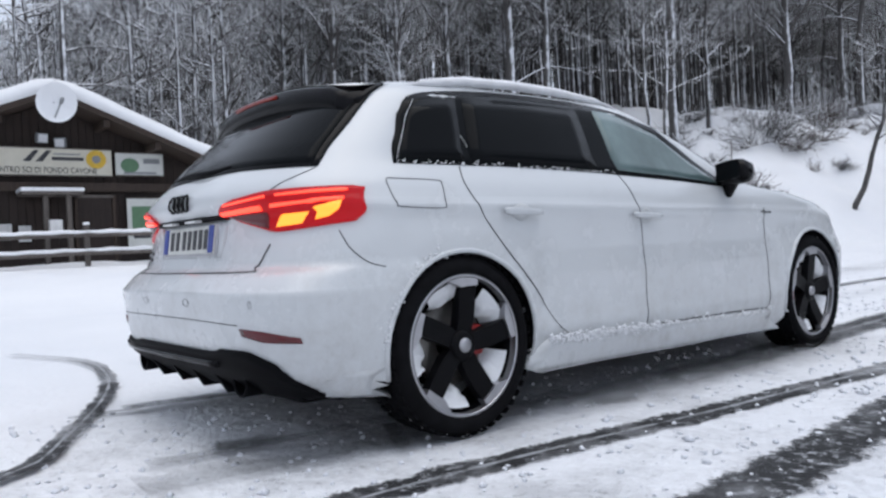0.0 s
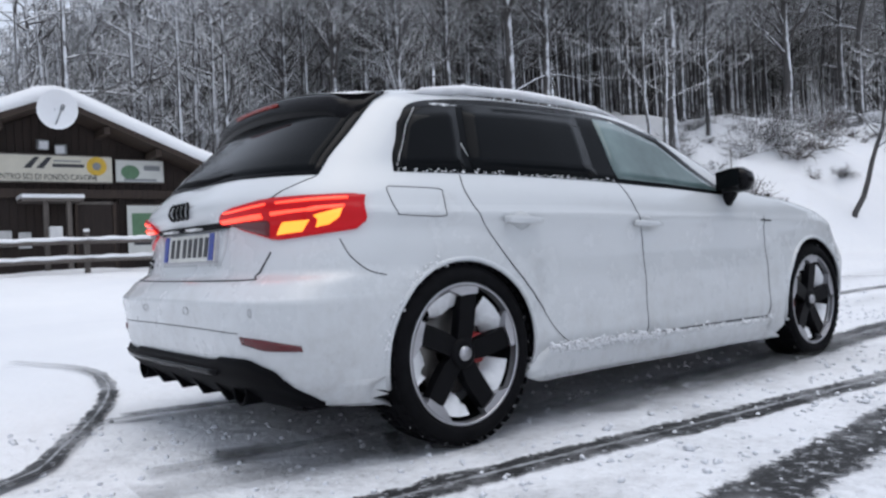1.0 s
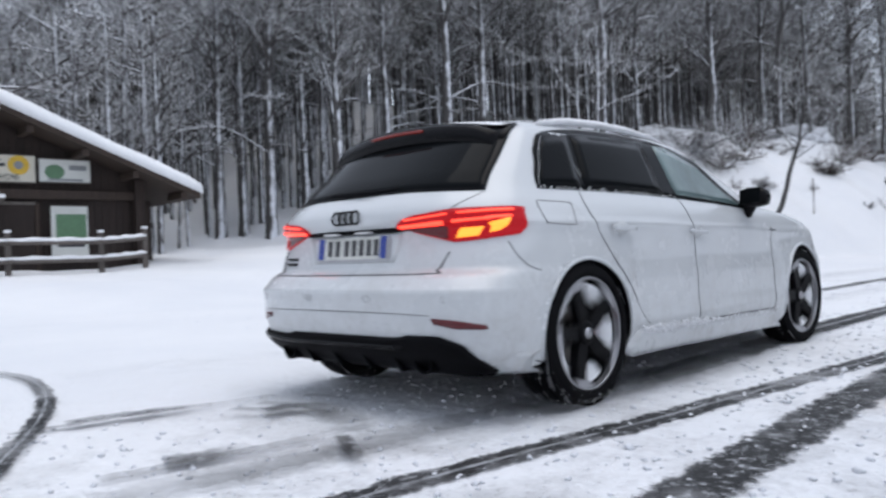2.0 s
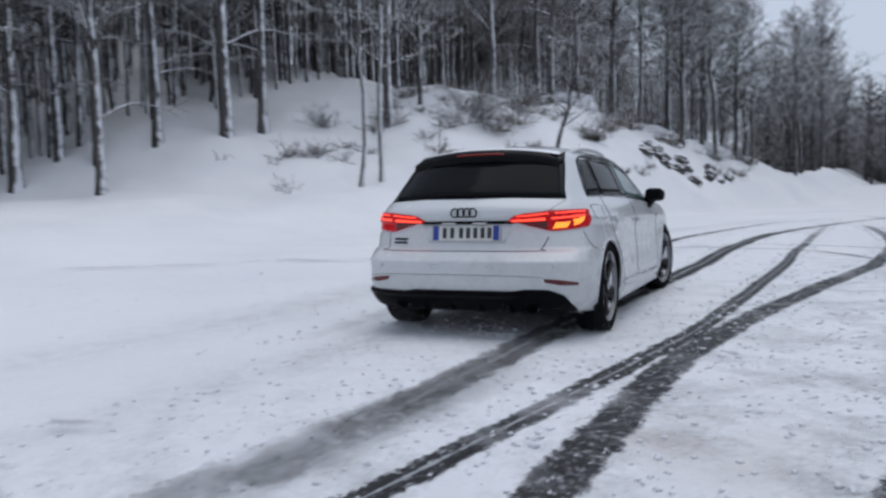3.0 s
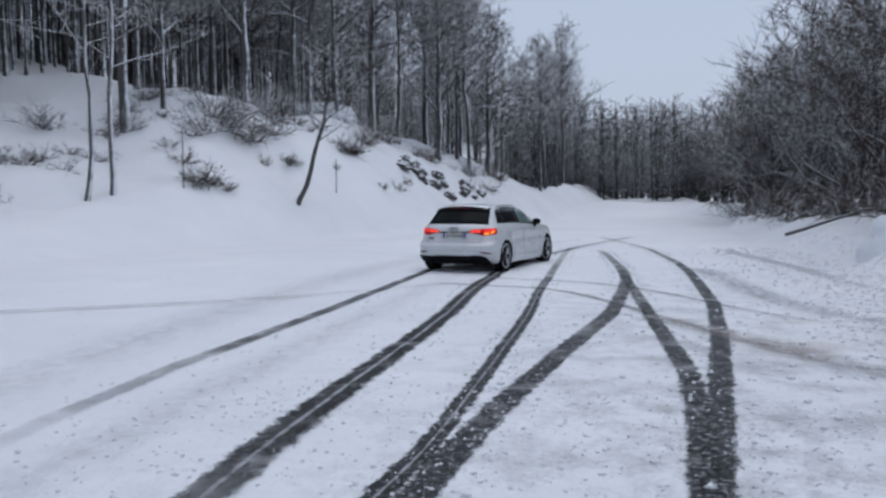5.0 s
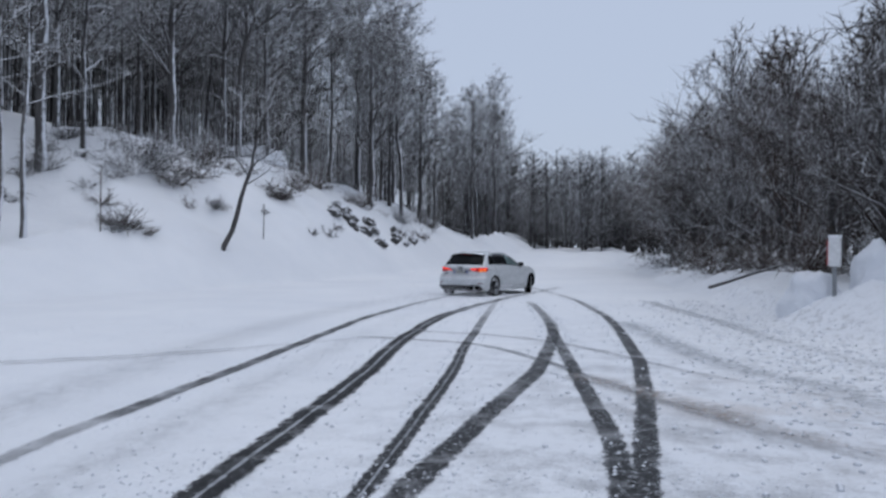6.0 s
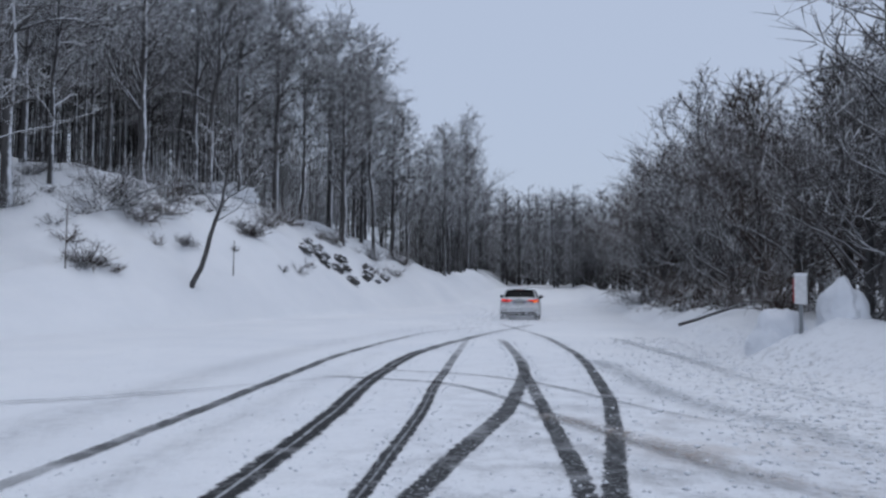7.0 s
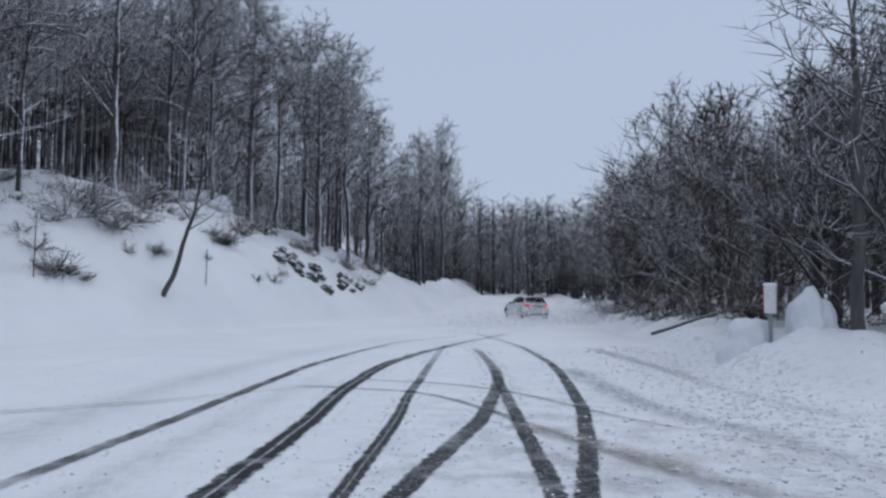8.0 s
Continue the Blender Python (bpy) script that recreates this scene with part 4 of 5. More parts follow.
def fence():
    ob = new("rail_fence")
    x = -16.9
    n = 0
    for y in [-3.8 + 2.1 * k for k in range(5)] + [5.7]:
        z = ground_z(x, y)
        post = block("post", (x - 0.06, y - 0.06, z - 0.3), (x + 0.06, y + 0.06, z + 1.0), M["rail"], ob, 0.012)
        block("snow_cap", (x - 0.07, y - 0.07, z + 1.0), (x + 0.07, y + 0.07, z + 1.07), M["snow"], post, 0.03, "cap of snow")
    ys = [-3.8 + 2.1 * k for k in range(5)] + [5.7]
    for a, b in zip(ys, ys[1:]):
        za, zb = ground_z(x, a), ground_z(x, b)
        for high in (0.32, 0.76):
            heap, snow = Heap(), Heap()
            heap.bar([(x + 0.08, a, za + high), (x + 0.08, b, zb + high)], 0.055, 7, True)
            rail = put("rail", heap.v, heap.f, M["rail"], ob)
            snow.bar([(x + 0.08, a + (b - a) * t / 8, za + (zb - za) * t / 8 + high + 0.07 + 0.015 * math.sin(t * 2.3 + a)) for t in range(9)], [0.035, 0.055, 0.06, 0.05, 0.06, 0.062, 0.05, 0.056, 0.035], 7, True)
            put("rail_snow", snow.v, snow.f, M["snow"], rail, "ridge of snow")
    tagged(ob, "rustic rail fence with snow lying on its rails", "fence")


the_hut = hut()
signs()
dish_and_lamps()
fence()


# ---- the white hatchback ----
# height: half width, rear end, front end, rear corner depth, rear squareness
LEVELS = [
    (0.17, 0.850, -0.40, 3.33, 0.36, 3.8), (0.22, 0.872, -0.64, 3.44, 0.38, 4.0), (0.30, 0.893, -0.745, 3.52, 0.40, 4.0), (0.40, 0.903, -0.775, 3.57, 0.42, 4.0),
    (0.53, 0.908, -0.790, 3.595, 0.44, 4.0), (0.575, 0.908, -0.795, 3.59, 0.44, 4.0), (0.585, 0.906, -0.787, 3.585, 0.44, 3.9), (0.635, 0.900, -0.745, 3.56, 0.44, 3.7), (0.665, 0.895, -0.690, 3.54, 0.44, 3.5),
    (0.78, 0.890, -0.670, 3.46, 0.45, 3.2), (0.845, 0.886, -0.674, 3.32, 0.45, 3.1), (0.87, 0.884, -0.702, 3.24, 0.46, 3.1), (0.915, 0.874, -0.716, 2.95, 0.46, 3.0), (0.945, 0.862, -0.706, 2.55, 0.44, 2.9),
    (0.985, 0.838, -0.668, 2.22, 0.40, 2.8), (1.02, 0.815, -0.625, 2.14, 0.38, 2.8), (1.08, 0.785, -0.575, 2.05, 0.36, 2.7), (1.16, 0.745, -0.485, 1.89, 0.34, 2.7),
    (1.24, 0.705, -0.395, 1.72, 0.31, 2.7), (1.31, 0.665, -0.315, 1.54, 0.29, 2.7), (1.355, 0.620, -0.250, 1.40, 0.27, 2.6), (1.39, 0.545, -0.15, 1.16, 0.25, 2.4), (1.415, 0.42, 0.0, 0.82, 0.22, 2.2), (1.425, 0.2, 0.2, 0.5, 0.08, 2.0),
]
LEVEL_TABLE = np.array(LEVELS)


def nose(z):
    """How deep the front corner is rounded."""
    return float(np.interp(z, [0.88, 1.0, 1.28, 1.425], [0.60, 0.26, 0.22, 0.10]))


def level(z):
    return [float(np.interp(z, LEVEL_TABLE[:, 0], LEVEL_TABLE[:, k])) for k in range(1, 6)]


def taper(y, z):
    k = 1.0
    if y < 0.7:
        k -= (0.050 + 0.07 * min(1.0, max(0.0, (z - 0.75) / 0.3))) * ((0.7 - y) / 1.3) ** 2
    if y > 2.1:
        k -= 0.05 * ((y - 2.1) / 1.4) ** 2
    return k


def shoulder(y, z):
    """The crease along the doors, the hollow under it and the flared arches."""
    crease = 0.010 * math.exp(-((z - 0.855 + 0.02 * y) / 0.022) ** 2)
    hollow = (0.014 * math.exp(-((z - 0.60) / 0.16) ** 2) - 0.012 * math.exp(-((z - 0.35) / 0.05) ** 2)) * (1 if 0.4 < y < 2.3 else 0)
    flare = 0.012 * sum(math.exp(-((math.hypot(y - cy, z - 0.336) - 0.37) / 0.07) ** 2) for cy in (0.0, 2.743))
    return crease - hollow + flare


def hull(q, z):
    """A point of the body: q runs from the tail (0) round the corner (90), along the side (100 for a metre) and round the nose."""
    w, yr, yf, r, n = level(z)
    s = -1 if q < 0 else 1
    q = abs(q)
    front = 90 + 100 * (yf - nose(z) - yr - r)
    if q <= 90:
        a = radians(q)
        x, y = w * math.sin(a) ** (2 / n), yr + r * (1 - math.cos(a) ** (2 / n))
    elif q <= front:
        x, y = w, yr + r + (q - 90) / 100
    else:
        a = radians(min(90, q - front))
        y0 = yf - nose(z)
        x, y = w * max(0.0, math.cos(a)) ** (2 / 2.6), y0 + nose(z) * math.sin(a) ** (2 / 2.6)
    x = x * taper(y, z) + (shoulder(y, z) if 60 < q < front + 40 else 0)
    return Vector((s * x, y, z))


def span(z):
    w, yr, yf, r, n = level(z)
    return 90 + 100 * (yf - nose(z) - yr - r) + 90


def q_x(x, z):
    """Where on the tail a width lies."""
    lo, hi = 0.0, 90.0
    for _ in range(30):
        mid = (lo + hi) / 2
        lo, hi = (mid, hi) if hull(mid, z).x < abs(x) else (lo, mid)
    return math.copysign(lo, x)


def q_y(y, z, s=1):
    """Where along the side a length lies."""
    lo, hi = 0.0, span(z)
    for _ in range(34):
        mid = (lo + hi) / 2
        lo, hi = (mid, hi) if hull(mid, z).y < y else (lo, mid)
    return s * lo


def hull_out(q, z):
    a, b = hull(q + 0.4, z) - hull(q - 0.4, z), hull(q, z + 0.004) - hull(q, z - 0.004)
    return a.cross(b).normalized()


ARCHES = ((0.0, 0.336, 0.352), (2.743, 0.336, 0.372))  # along, up, radius


def car_body(car):
    zs = sorted(set([round(0.17 + 0.03 * k, 3) for k in range(42)] + [1.415, 1.425, 0.635, 0.665, 0.575, 0.585, 0.845, 0.862, 0.885]))
    verts, faces = [], []
    nr, ns, nf = 22, 96, 14
    for z in zs:
        end = span(z)
        qs = [90 * (k / nr) ** 0.8 for k in range(nr)] + [90 + (end - 180) * k / ns for k in range(ns)] + [end - 90 + 90 * k / nf for k in range(nf + 1)]
        half = [hull(q, z) for q in qs]
        verts.append([*half, *[Vector((-p.x, p.y, p.z)) for p in half[-2:0:-1]]])
    w = len(verts[0])
    flat = [p for row in verts for p in row]
    for p in flat:
        for cy, cz, arch in ARCHES:
            d = Vector((p.y - cy, p.z - cz))
            if abs(p.x) > 0.55 and abs(d.length - arch) < 0.042 and d.length > 0:
                d = d.normalized() * arch
                p.y, p.z = cy + d.x, cz + d.y
    for j in range(len(zs) - 1):
        for i in range(w):
            k = (i + 1) % w
            face = (j * w + i, j * w + k, (j + 1) * w + k, (j + 1) * w + i)
            c = sum((flat[v] for v in face), Vector()) / 4
            if abs(c.x) > 0.5 and c.z < 0.195 and any(math.hypot(c.y - cy, c.z - cz) < arch + 0.05 for cy, cz, arch in ARCHES):
                continue
            if any(abs(c.x) > 0.5 and (math.hypot(c.y - cy, c.z - cz) < arch or any(math.hypot(flat[v].y - cy, flat[v].z - cz) < arch - 0.004 for v in face)) for cy, cz, arch in ARCHES):
                continue
            faces.append(face)
    faces.append(tuple((len(zs) - 1) * w + i for i in range(w)))
    body = put("body", flat, faces, M["paint"], car, "white painted body with road grime")
    # floor pan and wheel wells
    bm = bmesh.new()
    box(bm, -0.62, -0.40, 0.16, 0.62, 3.3, 0.30, 0.02)
    box(bm, -0.46, -0.38, 0.2, 0.46, 3.15, 0.70, 0.02)
    # added black filler behind the bumper, standing for the underside's shade
    box(bm, -0.72, -0.60, 0.19, 0.72, -0.3, 0.34, 0.03)
    part("floor_pan", bm, M["trim"], car)
    for s in (-1, 1):
        for cy, cz, arch in ARCHES:
            heap = Heap()
            arc = [(cy + arch * math.cos(radians(a)), cz + arch * math.sin(radians(a))) for a in range(-22, 203, 9)]
            out = [Vector((s * (abs(hull(q_y(max(-0.5, min(y, 3.2)), max(z, 0.2)), max(z, 0.2)).x) - 0.004), y, z)) for y, z in arc]
            inner = [Vector((s * 0.47, y, z)) for y, z in arc]
            heap.add(out + inner, [(k, k + 1, len(arc) + k + 1, len(arc) + k) for k in range(len(arc) - 1)])
            put("wheel_well", heap.v, heap.f, M["trim"], car)
            lip = Heap()
            lip.bar(out, 0.011, 6, True)
            put("arch_lip", lip.v, lip.f, M["paint"], body)
    return body


def panel(name, low, high, mat, parent, off=0.004, rows=6, cols=14, label="", depth=0.02):
    """A sheet that follows the body between a lower and an upper line of (q, height)."""

    def resample(line, n):
        line = [Vector((a, b * 300, 0)) for a, b in line]
        run = [0.0]
        for a, b in zip(line, line[1:]):
            run.append(run[-1] + (b - a).length)
        out = []
        for k in range(n + 1):
            t = run[-1] * k / n
            i = min(max(int(np.searchsorted(run, t)), 1), len(line) - 1)
            f = (t - run[i - 1]) / max(1e-9, run[i] - run[i - 1])
            p = line[i - 1].lerp(line[i], f)
            out.append((p.x, p.y / 300))
        return out

    a, b = resample(low, cols), resample(high, cols)
    top, under = [], []
    for j in range(rows + 1):
        for k in range(cols + 1):
            t = j / rows
            q, z = a[k][0] * (1 - t) + b[k][0] * t, a[k][1] * (1 - t) + b[k][1] * t
            n = hull_out(q, z)
            top.append(hull(q, z) + n * off)
            under.append(hull(q, z) + n * (off - depth))
    w, m = cols + 1, len(top)
    faces = [(j * w + k, j * w + k + 1, (j + 1) * w + k + 1, (j + 1) * w + k) for j in range(rows) for k in range(cols)]
    rim = [k for k in range(w)] + [j * w + cols for j in range(1, rows + 1)] + [rows * w + k for k in range(cols - 1, -1, -1)] + [j * w for j in range(rows - 1, 0, -1)]
    faces += [(rim[(i + 1) % len(rim)], rim[i], rim[i] + m, rim[(i + 1) % len(rim)] + m) for i in range(len(rim))]
    return put(name, top + under, faces, mat, parent, label)


def seam(points, parent, radius=0.0024, name="panel_gap", mat="seam"):
    """A thin dark line along (q, height): a gap between panels, and the painted shade of the bumper crease."""
    pts = []
    for (qa, za), (qb, zb) in zip(points, points[1:]):
        n = max(2, int(math.hypot((qb - qa) / 100, zb - za) / 0.04))
        pts += [(qa + (qb - qa) * i / n, za + (zb - za) * i / n) for i in range(n)]
    pts.append(points[-1])
    heap = Heap()
    heap.bar([hull(q, z) + hull_out(q, z) * 0.0005 for q, z in pts], radius, 5, True)
    return put(name, heap.v, heap.f, M[mat], parent)


def dense(pts, step=0.03):
    """The same line with more points on it."""
    out = []
    for (a, b), (c, d) in zip(pts, pts[1:]):
        n = max(1, int(math.hypot(c - a, d - b) / step))
        out += [(a + (c - a) * i / n, b + (d - b) * i / n) for i in range(n)]
    return [*out, pts[-1]]


def curved(pts):
    """A rounded line through the points."""
    return [(p.x, p.y) for p in smooth_line(pts, 0.02)]


def glazing(car, body):
    for s in (-1, 1):
        def S(*pts):
            return [(q_y(y, z, s), z) for y, z in dense(pts)]

        def SS(*pts):
            return [(q_y(y, z, s), z) for y, z in curved(pts)]

        low = S((-0.215, 1.014), (0.30, 1.012), (0.85, 1.0), (1.45, 0.972), (1.94, 0.940))
        roof = SS((-0.125, 1.215), (0.01, 1.312), (0.50, 1.356), (1.10, 1.340), (1.48, 1.252))
        panel("window_surround", low, roof, M["tint"], body, 0.003, 8, 34)
        panel("quarter_glass", S((-0.175, 1.034), (0.115, 1.030)), SS((-0.075, 1.212), (-0.005, 1.275), (0.19, 1.306)), M["tint"], car, 0.0055, 5, 8, "dark tinted glass", 0.002)
        panel("rear_door_glass", S((0.15, 1.029), (0.88, 1.018)), SS((0.225, 1.308), (0.55, 1.325), (0.92, 1.318)), M["tint"], car, 0.0055, 5, 10, "dark tinted glass", 0.002)
        panel("front_door_glass", S((1.02, 1.013), (1.45, 0.990), (1.84, 0.962)), SS((1.04, 1.312), (1.19, 1.300), (1.45, 1.213)), M["pane"], car, 0.0055, 6, 12, "opaque greenish pane with see-through light painted in", 0.002)
        # snow caught on the glass edges
        if s == 1:
            for line in ([(-0.195, 1.03), (-0.15, 1.10), (-0.09, 1.205), (-0.02, 1.285)], [(0.135, 1.305), (0.125, 1.20), (0.15, 1.10), (0.175, 1.03)], [(0.515, 1.05), (0.512, 1.02)]):
                seam([(q_y(y, z, s), z) for y, z in dense(line)], body, 0.0032, "snow_streak", "snow")
            seam(SS((-0.2, 1.018), (0.3, 1.014), (0.97, 1.0)), body, 0.003, "snow_streak", "snow")
            crust, r = Heap(), random.Random(21)
            for _ in range(90):
                y = r.uniform(-0.2, 0.98)
                z = 1.016 - 0.015 * max(0.0, y) + abs(r.gauss(0, 0.007))
                q = r.uniform(0.001, 0.0035)
                p = hull(q_y(y, z, s), z) + Vector((0.005, 0, 0))
                crust.bar([p - Vector((0, q * 2, 0)), p, p + Vector((0, q * 2, q))], [q * 0.4, q, q * 0.4], 5, True)
            put("snow_crust", crust.v, crust.f, M["snow"], body, "crumbs of snow on the window ledge")["kind"] = "stuff"
        # doors, flap, handles
        seam(SS((0.075, 1.008), (0.065, 0.93), (0.145, 0.78), (0.285, 0.60), (0.395, 0.467)), body)
        seam(SS((1.0, 1.0), (1.075, 0.82), (1.098, 0.64), (1.078, 0.30)), body)
        seam(SS((2.19, 0.83), (2.205, 0.6), (2.19, 0.286)), body)
        seam(SS((1.078, 0.30), (1.7, 0.295), (2.19, 0.286)), body, 0.004)
        seam(SS((0.395, 0.467), (0.50, 0.35), (0.62, 0.318), (1.078, 0.30)), body, 0.0016)
        seam(SS((-0.475, 0.775), (-0.455, 0.717), (-0.40, 0.665), (-0.335, 0.645)), body, 0.002)
        if s == 1:
            seam(SS((-0.265, 0.957), (-0.065, 0.950), (-0.045, 0.935), (-0.055, 0.860), (-0.075, 0.845), (-0.245, 0.852), (-0.265, 0.865), (-0.28, 0.942), (-0.265, 0.957)), body, 0.0018)
        for y, z in ((0.215, 0.826), (1.02, 0.803)):
            # no hollow is cut here: a greyer sheet paints the recess's shade
            panel("handle_cup", SS((y + 0.035, z - 0.005), (y + 0.10, z - 0.038), (y + 0.165, z - 0.006)), SS((y + 0.035, z + 0.006), (y + 0.10, z + 0.036), (y + 0.165, z + 0.005)), M["cup"], body, 0.002, 4, 8, "hand recess painted as a grey shade")
            panel("door_handle", SS((y, z - 0.004), (y + 0.06, z - 0.014), (y + 0.2, z - 0.010)), SS((y, z + 0.018), (y + 0.06, z + 0.020), (y + 0.2, z + 0.012)), M["paint"], car, 0.030, 3, 8, "white door handle", 0.018)
        seam(SS((2.155, 0.812), (2.26, 0.808)), body, 0.004, "side_badge", "gloss")
        # sill
        panel("sill", S((0.355, 0.195), (2.33, 0.155)), S((0.41, 0.315), (2.2, 0.275)), M["paint"], car, 0.024, 5, 24, "white sill dusted with snow", 0.05)
        if s == 1:
            heap = Heap()
            r = random.Random(3)
            for k in range(900):
                y = 0.40 + 0.75 * r.random() if k < 640 else r.uniform(0.4, 2.2)
                z = 0.318 - 0.02 * y + r.gauss(0, 0.011)
                p = hull(q_y(y, z, s), z) + Vector((0.018 + r.random() * 0.012, 0, 0))
                q = 0.002 + 0.006 * r.random() ** 2
                heap.bar([p - Vector((0, q * 1.4, q * r.uniform(-1, 1))), p, p + Vector((0, q * 1.4, q * r.uniform(-1, 1)))], [q * 0.4, q, q * 0.3], 5, True)
            put("caked_snow", heap.v, heap.f, M["snow"], body, "snow caked along the sill")["kind"] = "stuff"
            # slush thrown up round the rear arch
            heap = Heap()
            for k in range(80):
                a = radians(r.uniform(105, 176))
                d = 0.358 + abs(r.gauss(0, 0.012))
                y, z = d * math.cos(a), 0.336 + d * math.sin(a)
                p = hull(q_y(y, z, s), z) + Vector((0.003, 0, 0))
                q = 0.0015 + 0.0035 * r.random() ** 2
                heap.bar([p - Vector((0, q, q * r.uniform(-1, 1))), p, p + Vector((0, q, q))], [q * 0.4, q, q * 0.3], 4, True)
            put("arch_slush", heap.v, heap.f, M["snow"], body, "slush frozen round the wheel arch")["kind"] = "stuff"
        # mirror
        bm = bmesh.new()
        box(bm, 0, 0, 0, 0.195, 0.13, 0.135, 0.052)
        for v in bm.verts:
            v.co.z += 0.10 * v.co.x
            v.co.y -= 0.22 * v.co.x
            v.co.z *= 1 - 0.25 * max(0.0, v.co.x - 0.12) / 0.08
        mir = part("mirror", bm, M["gloss"], car, "gloss black door mirror", True)
        bm = box(bmesh.new(), 0.025, -0.02, 0.025, 0.17, 0.0, 0.120, 0.008)
        for v in bm.verts:
            v.co.z += 0.08 * v.co.x
            v.co.y -= 0.22 * v.co.x
        glass = part("mirror_glass", bm, M["tint"], mir, "dark mirror glass")
        mir.matrix_basis = pose(0.84, 1.79, 0.940) if s == 1 else Matrix.Translation((-0.84, 1.79, 0.940)) @ Matrix.Diagonal((-1, 1, 1, 1))
        heap = Heap()
        heap.bar([(s * 0.835, 1.87, 0.90), (s * 0.875, 1.86, 0.915), (s * 0.92, 1.84, 0.985)], [0.03, 0.032, 0.038], 8, True)
        put("mirror_foot", heap.v, heap.f, M["gloss"], car)
        # roof rail
        heap = Heap()
        line = [(-0.03, 1.338), (0.08, 1.366), (0.3, 1.392), (0.6, 1.404), (0.9, 1.402), (1.2, 1.385), (1.40, 1.345)]
        heap.bar([(s * (0.565 + 0.02 * math.cos(y)), y, z) for y, z in line], [0.010, 0.015, 0.016, 0.016, 0.016, 0.014, 0.009], 8, True)
        put("roof_rail", heap.v, heap.f, M["dish"], car, "bright roof rail")
        heap = Heap()
        heap.bar([(s * (0.56 + 0.02 * math.cos(y)), y, z + 0.013) for y, z in line[1:-1]], [0.008, 0.014, 0.015, 0.013, 0.008], 7, True)
        put("rail_snow", heap.v, heap.f, M["snow"], car, "snow on the roof rail")


def tail(car, body):
    def X(*pts):
        return [(q_x(x, z), z) for x, z in dense(pts)]

    def XS(*pts):
        return [(q_x(x, z), z) for x, z in curved(pts)]

    panel("glass_frame", X((-0.690, 1.004), (-0.35, 1.016), (0.35, 1.016), (0.690, 1.004)), X((-0.575, 1.335), (0.575, 1.335)), M["gloss"], body, 0.003, 10, 30)
    panel("rear_glass", X((-0.665, 1.018), (-0.35, 1.030), (0.35, 1.030), (0.665, 1.018)), X((-0.560, 1.315), (0.560, 1.315)), M["tint"], car, 0.0055, 10, 28, "black tinted rear window", 0.002)
    # spoiler: an outline of the blade, from the roof round the trailing edge to the glass
    verts, faces = [], []
    prof = [(-0.06, 1.402), (-0.20, 1.398), (-0.33, 1.378), (-0.362, 1.364), (-0.372, 1.318), (-0.368, 1.288), (-0.345, 1.272), (-0.24, 1.300)]
    n = 26
    for k in range(n + 1):
        x = -0.585 + 1.17 * k / n
        e = abs(x) / 0.585
        for y, z in prof:
            verts.append((x, y + 0.075 * e ** 2.4, z - 0.055 * e ** 2.2 - 0.022 * max(0.0, e - 0.85) / 0.15))
    m = len(prof)
    for k in range(n):
        for j in range(m - 1):
            faces.append((k * m + j, (k + 1) * m + j, (k + 1) * m + j + 1, k * m + j + 1))
    faces += [tuple(range(m)), tuple(n * m + j for j in range(m - 1, -1, -1))]
    spoiler = put("spoiler", verts, faces, M["gloss"], car, "gloss black roof spoiler")
    verts, faces = [], []
    for k in range(n + 1):
        x = -0.575 + 1.15 * k / n
        e = abs(x) / 0.585
        for y, z in prof[:3]:
            verts.append((x, y + 0.075 * e ** 2.4 + 0.004, z - 0.055 * e ** 2.2 + 0.005))
    for k in range(n):
        for j in range(2):
            faces.append((k * 3 + j, (k + 1) * 3 + j, (k + 1) * 3 + j + 1, k * 3 + j + 1))
    put("spoiler_top", verts, faces, M["snow"], spoiler, "thin film of snow")
    # cheeks that close the blade to the side of the glass
    for s in (-1, 1):
        panel("spoiler_cheek", [(q_x(s * x, z), z) for x, z in ((0.50, 1.285), (0.598, 1.262))], [(q_x(s * x, z), z) for x, z in ((0.50, 1.345), (0.578, 1.345))], M["gloss"], spoiler, 0.012, 4, 5, "", 0.02)
    heap = Heap()
    heap.bar([(-0.19 + 0.038 * k, -0.366 + 0.075 * (abs(-0.19 + 0.038 * k) / 0.585) ** 2.4, 1.348 - 0.055 * (abs(-0.19 + 0.038 * k) / 0.585) ** 2.2) for k in range(11)], 0.008, 6, True)
    put("stop_light", heap.v, heap.f, M["stop"], spoiler, "red high stop light")
    # lamps
    for s in (-1, 1):
        def L(*pts):
            out = []
            for kind, v, z in pts:
                out.append((q_x(s * v, z) if kind == "x" else q_y(v, z, s), z))
            return out

        light = panel("tail_light", L(("x", 0.330, 0.858), ("x", 0.45, 0.822), ("x", 0.614, 0.780), ("x", 0.70, 0.786), ("y", -0.42, 0.806), ("y", -0.39, 0.83)), L(("x", 0.332, 0.866), ("x", 0.37, 0.892), ("x", 0.44, 0.908), ("x", 0.62, 0.922), ("y", -0.42, 0.926), ("y", -0.372, 0.920)),
                      M["lens"], car, 0.010, 9, 30, "dark red wraparound tail light")
        panel("light_strip", L(("x", 0.39, 0.886), ("x", 0.60, 0.902)), L(("x", 0.39, 0.893), ("x", 0.60, 0.910)), M["strip"], light, 0.0145, 2, 14, "glowing red strip", 0.006)
        panel("light_strip", L(("x", 0.64, 0.904), ("y", -0.435, 0.908)), L(("x", 0.64, 0.911), ("y", -0.435, 0.915)), M["strip"], light, 0.0145, 2, 12, "glowing red strip", 0.006)
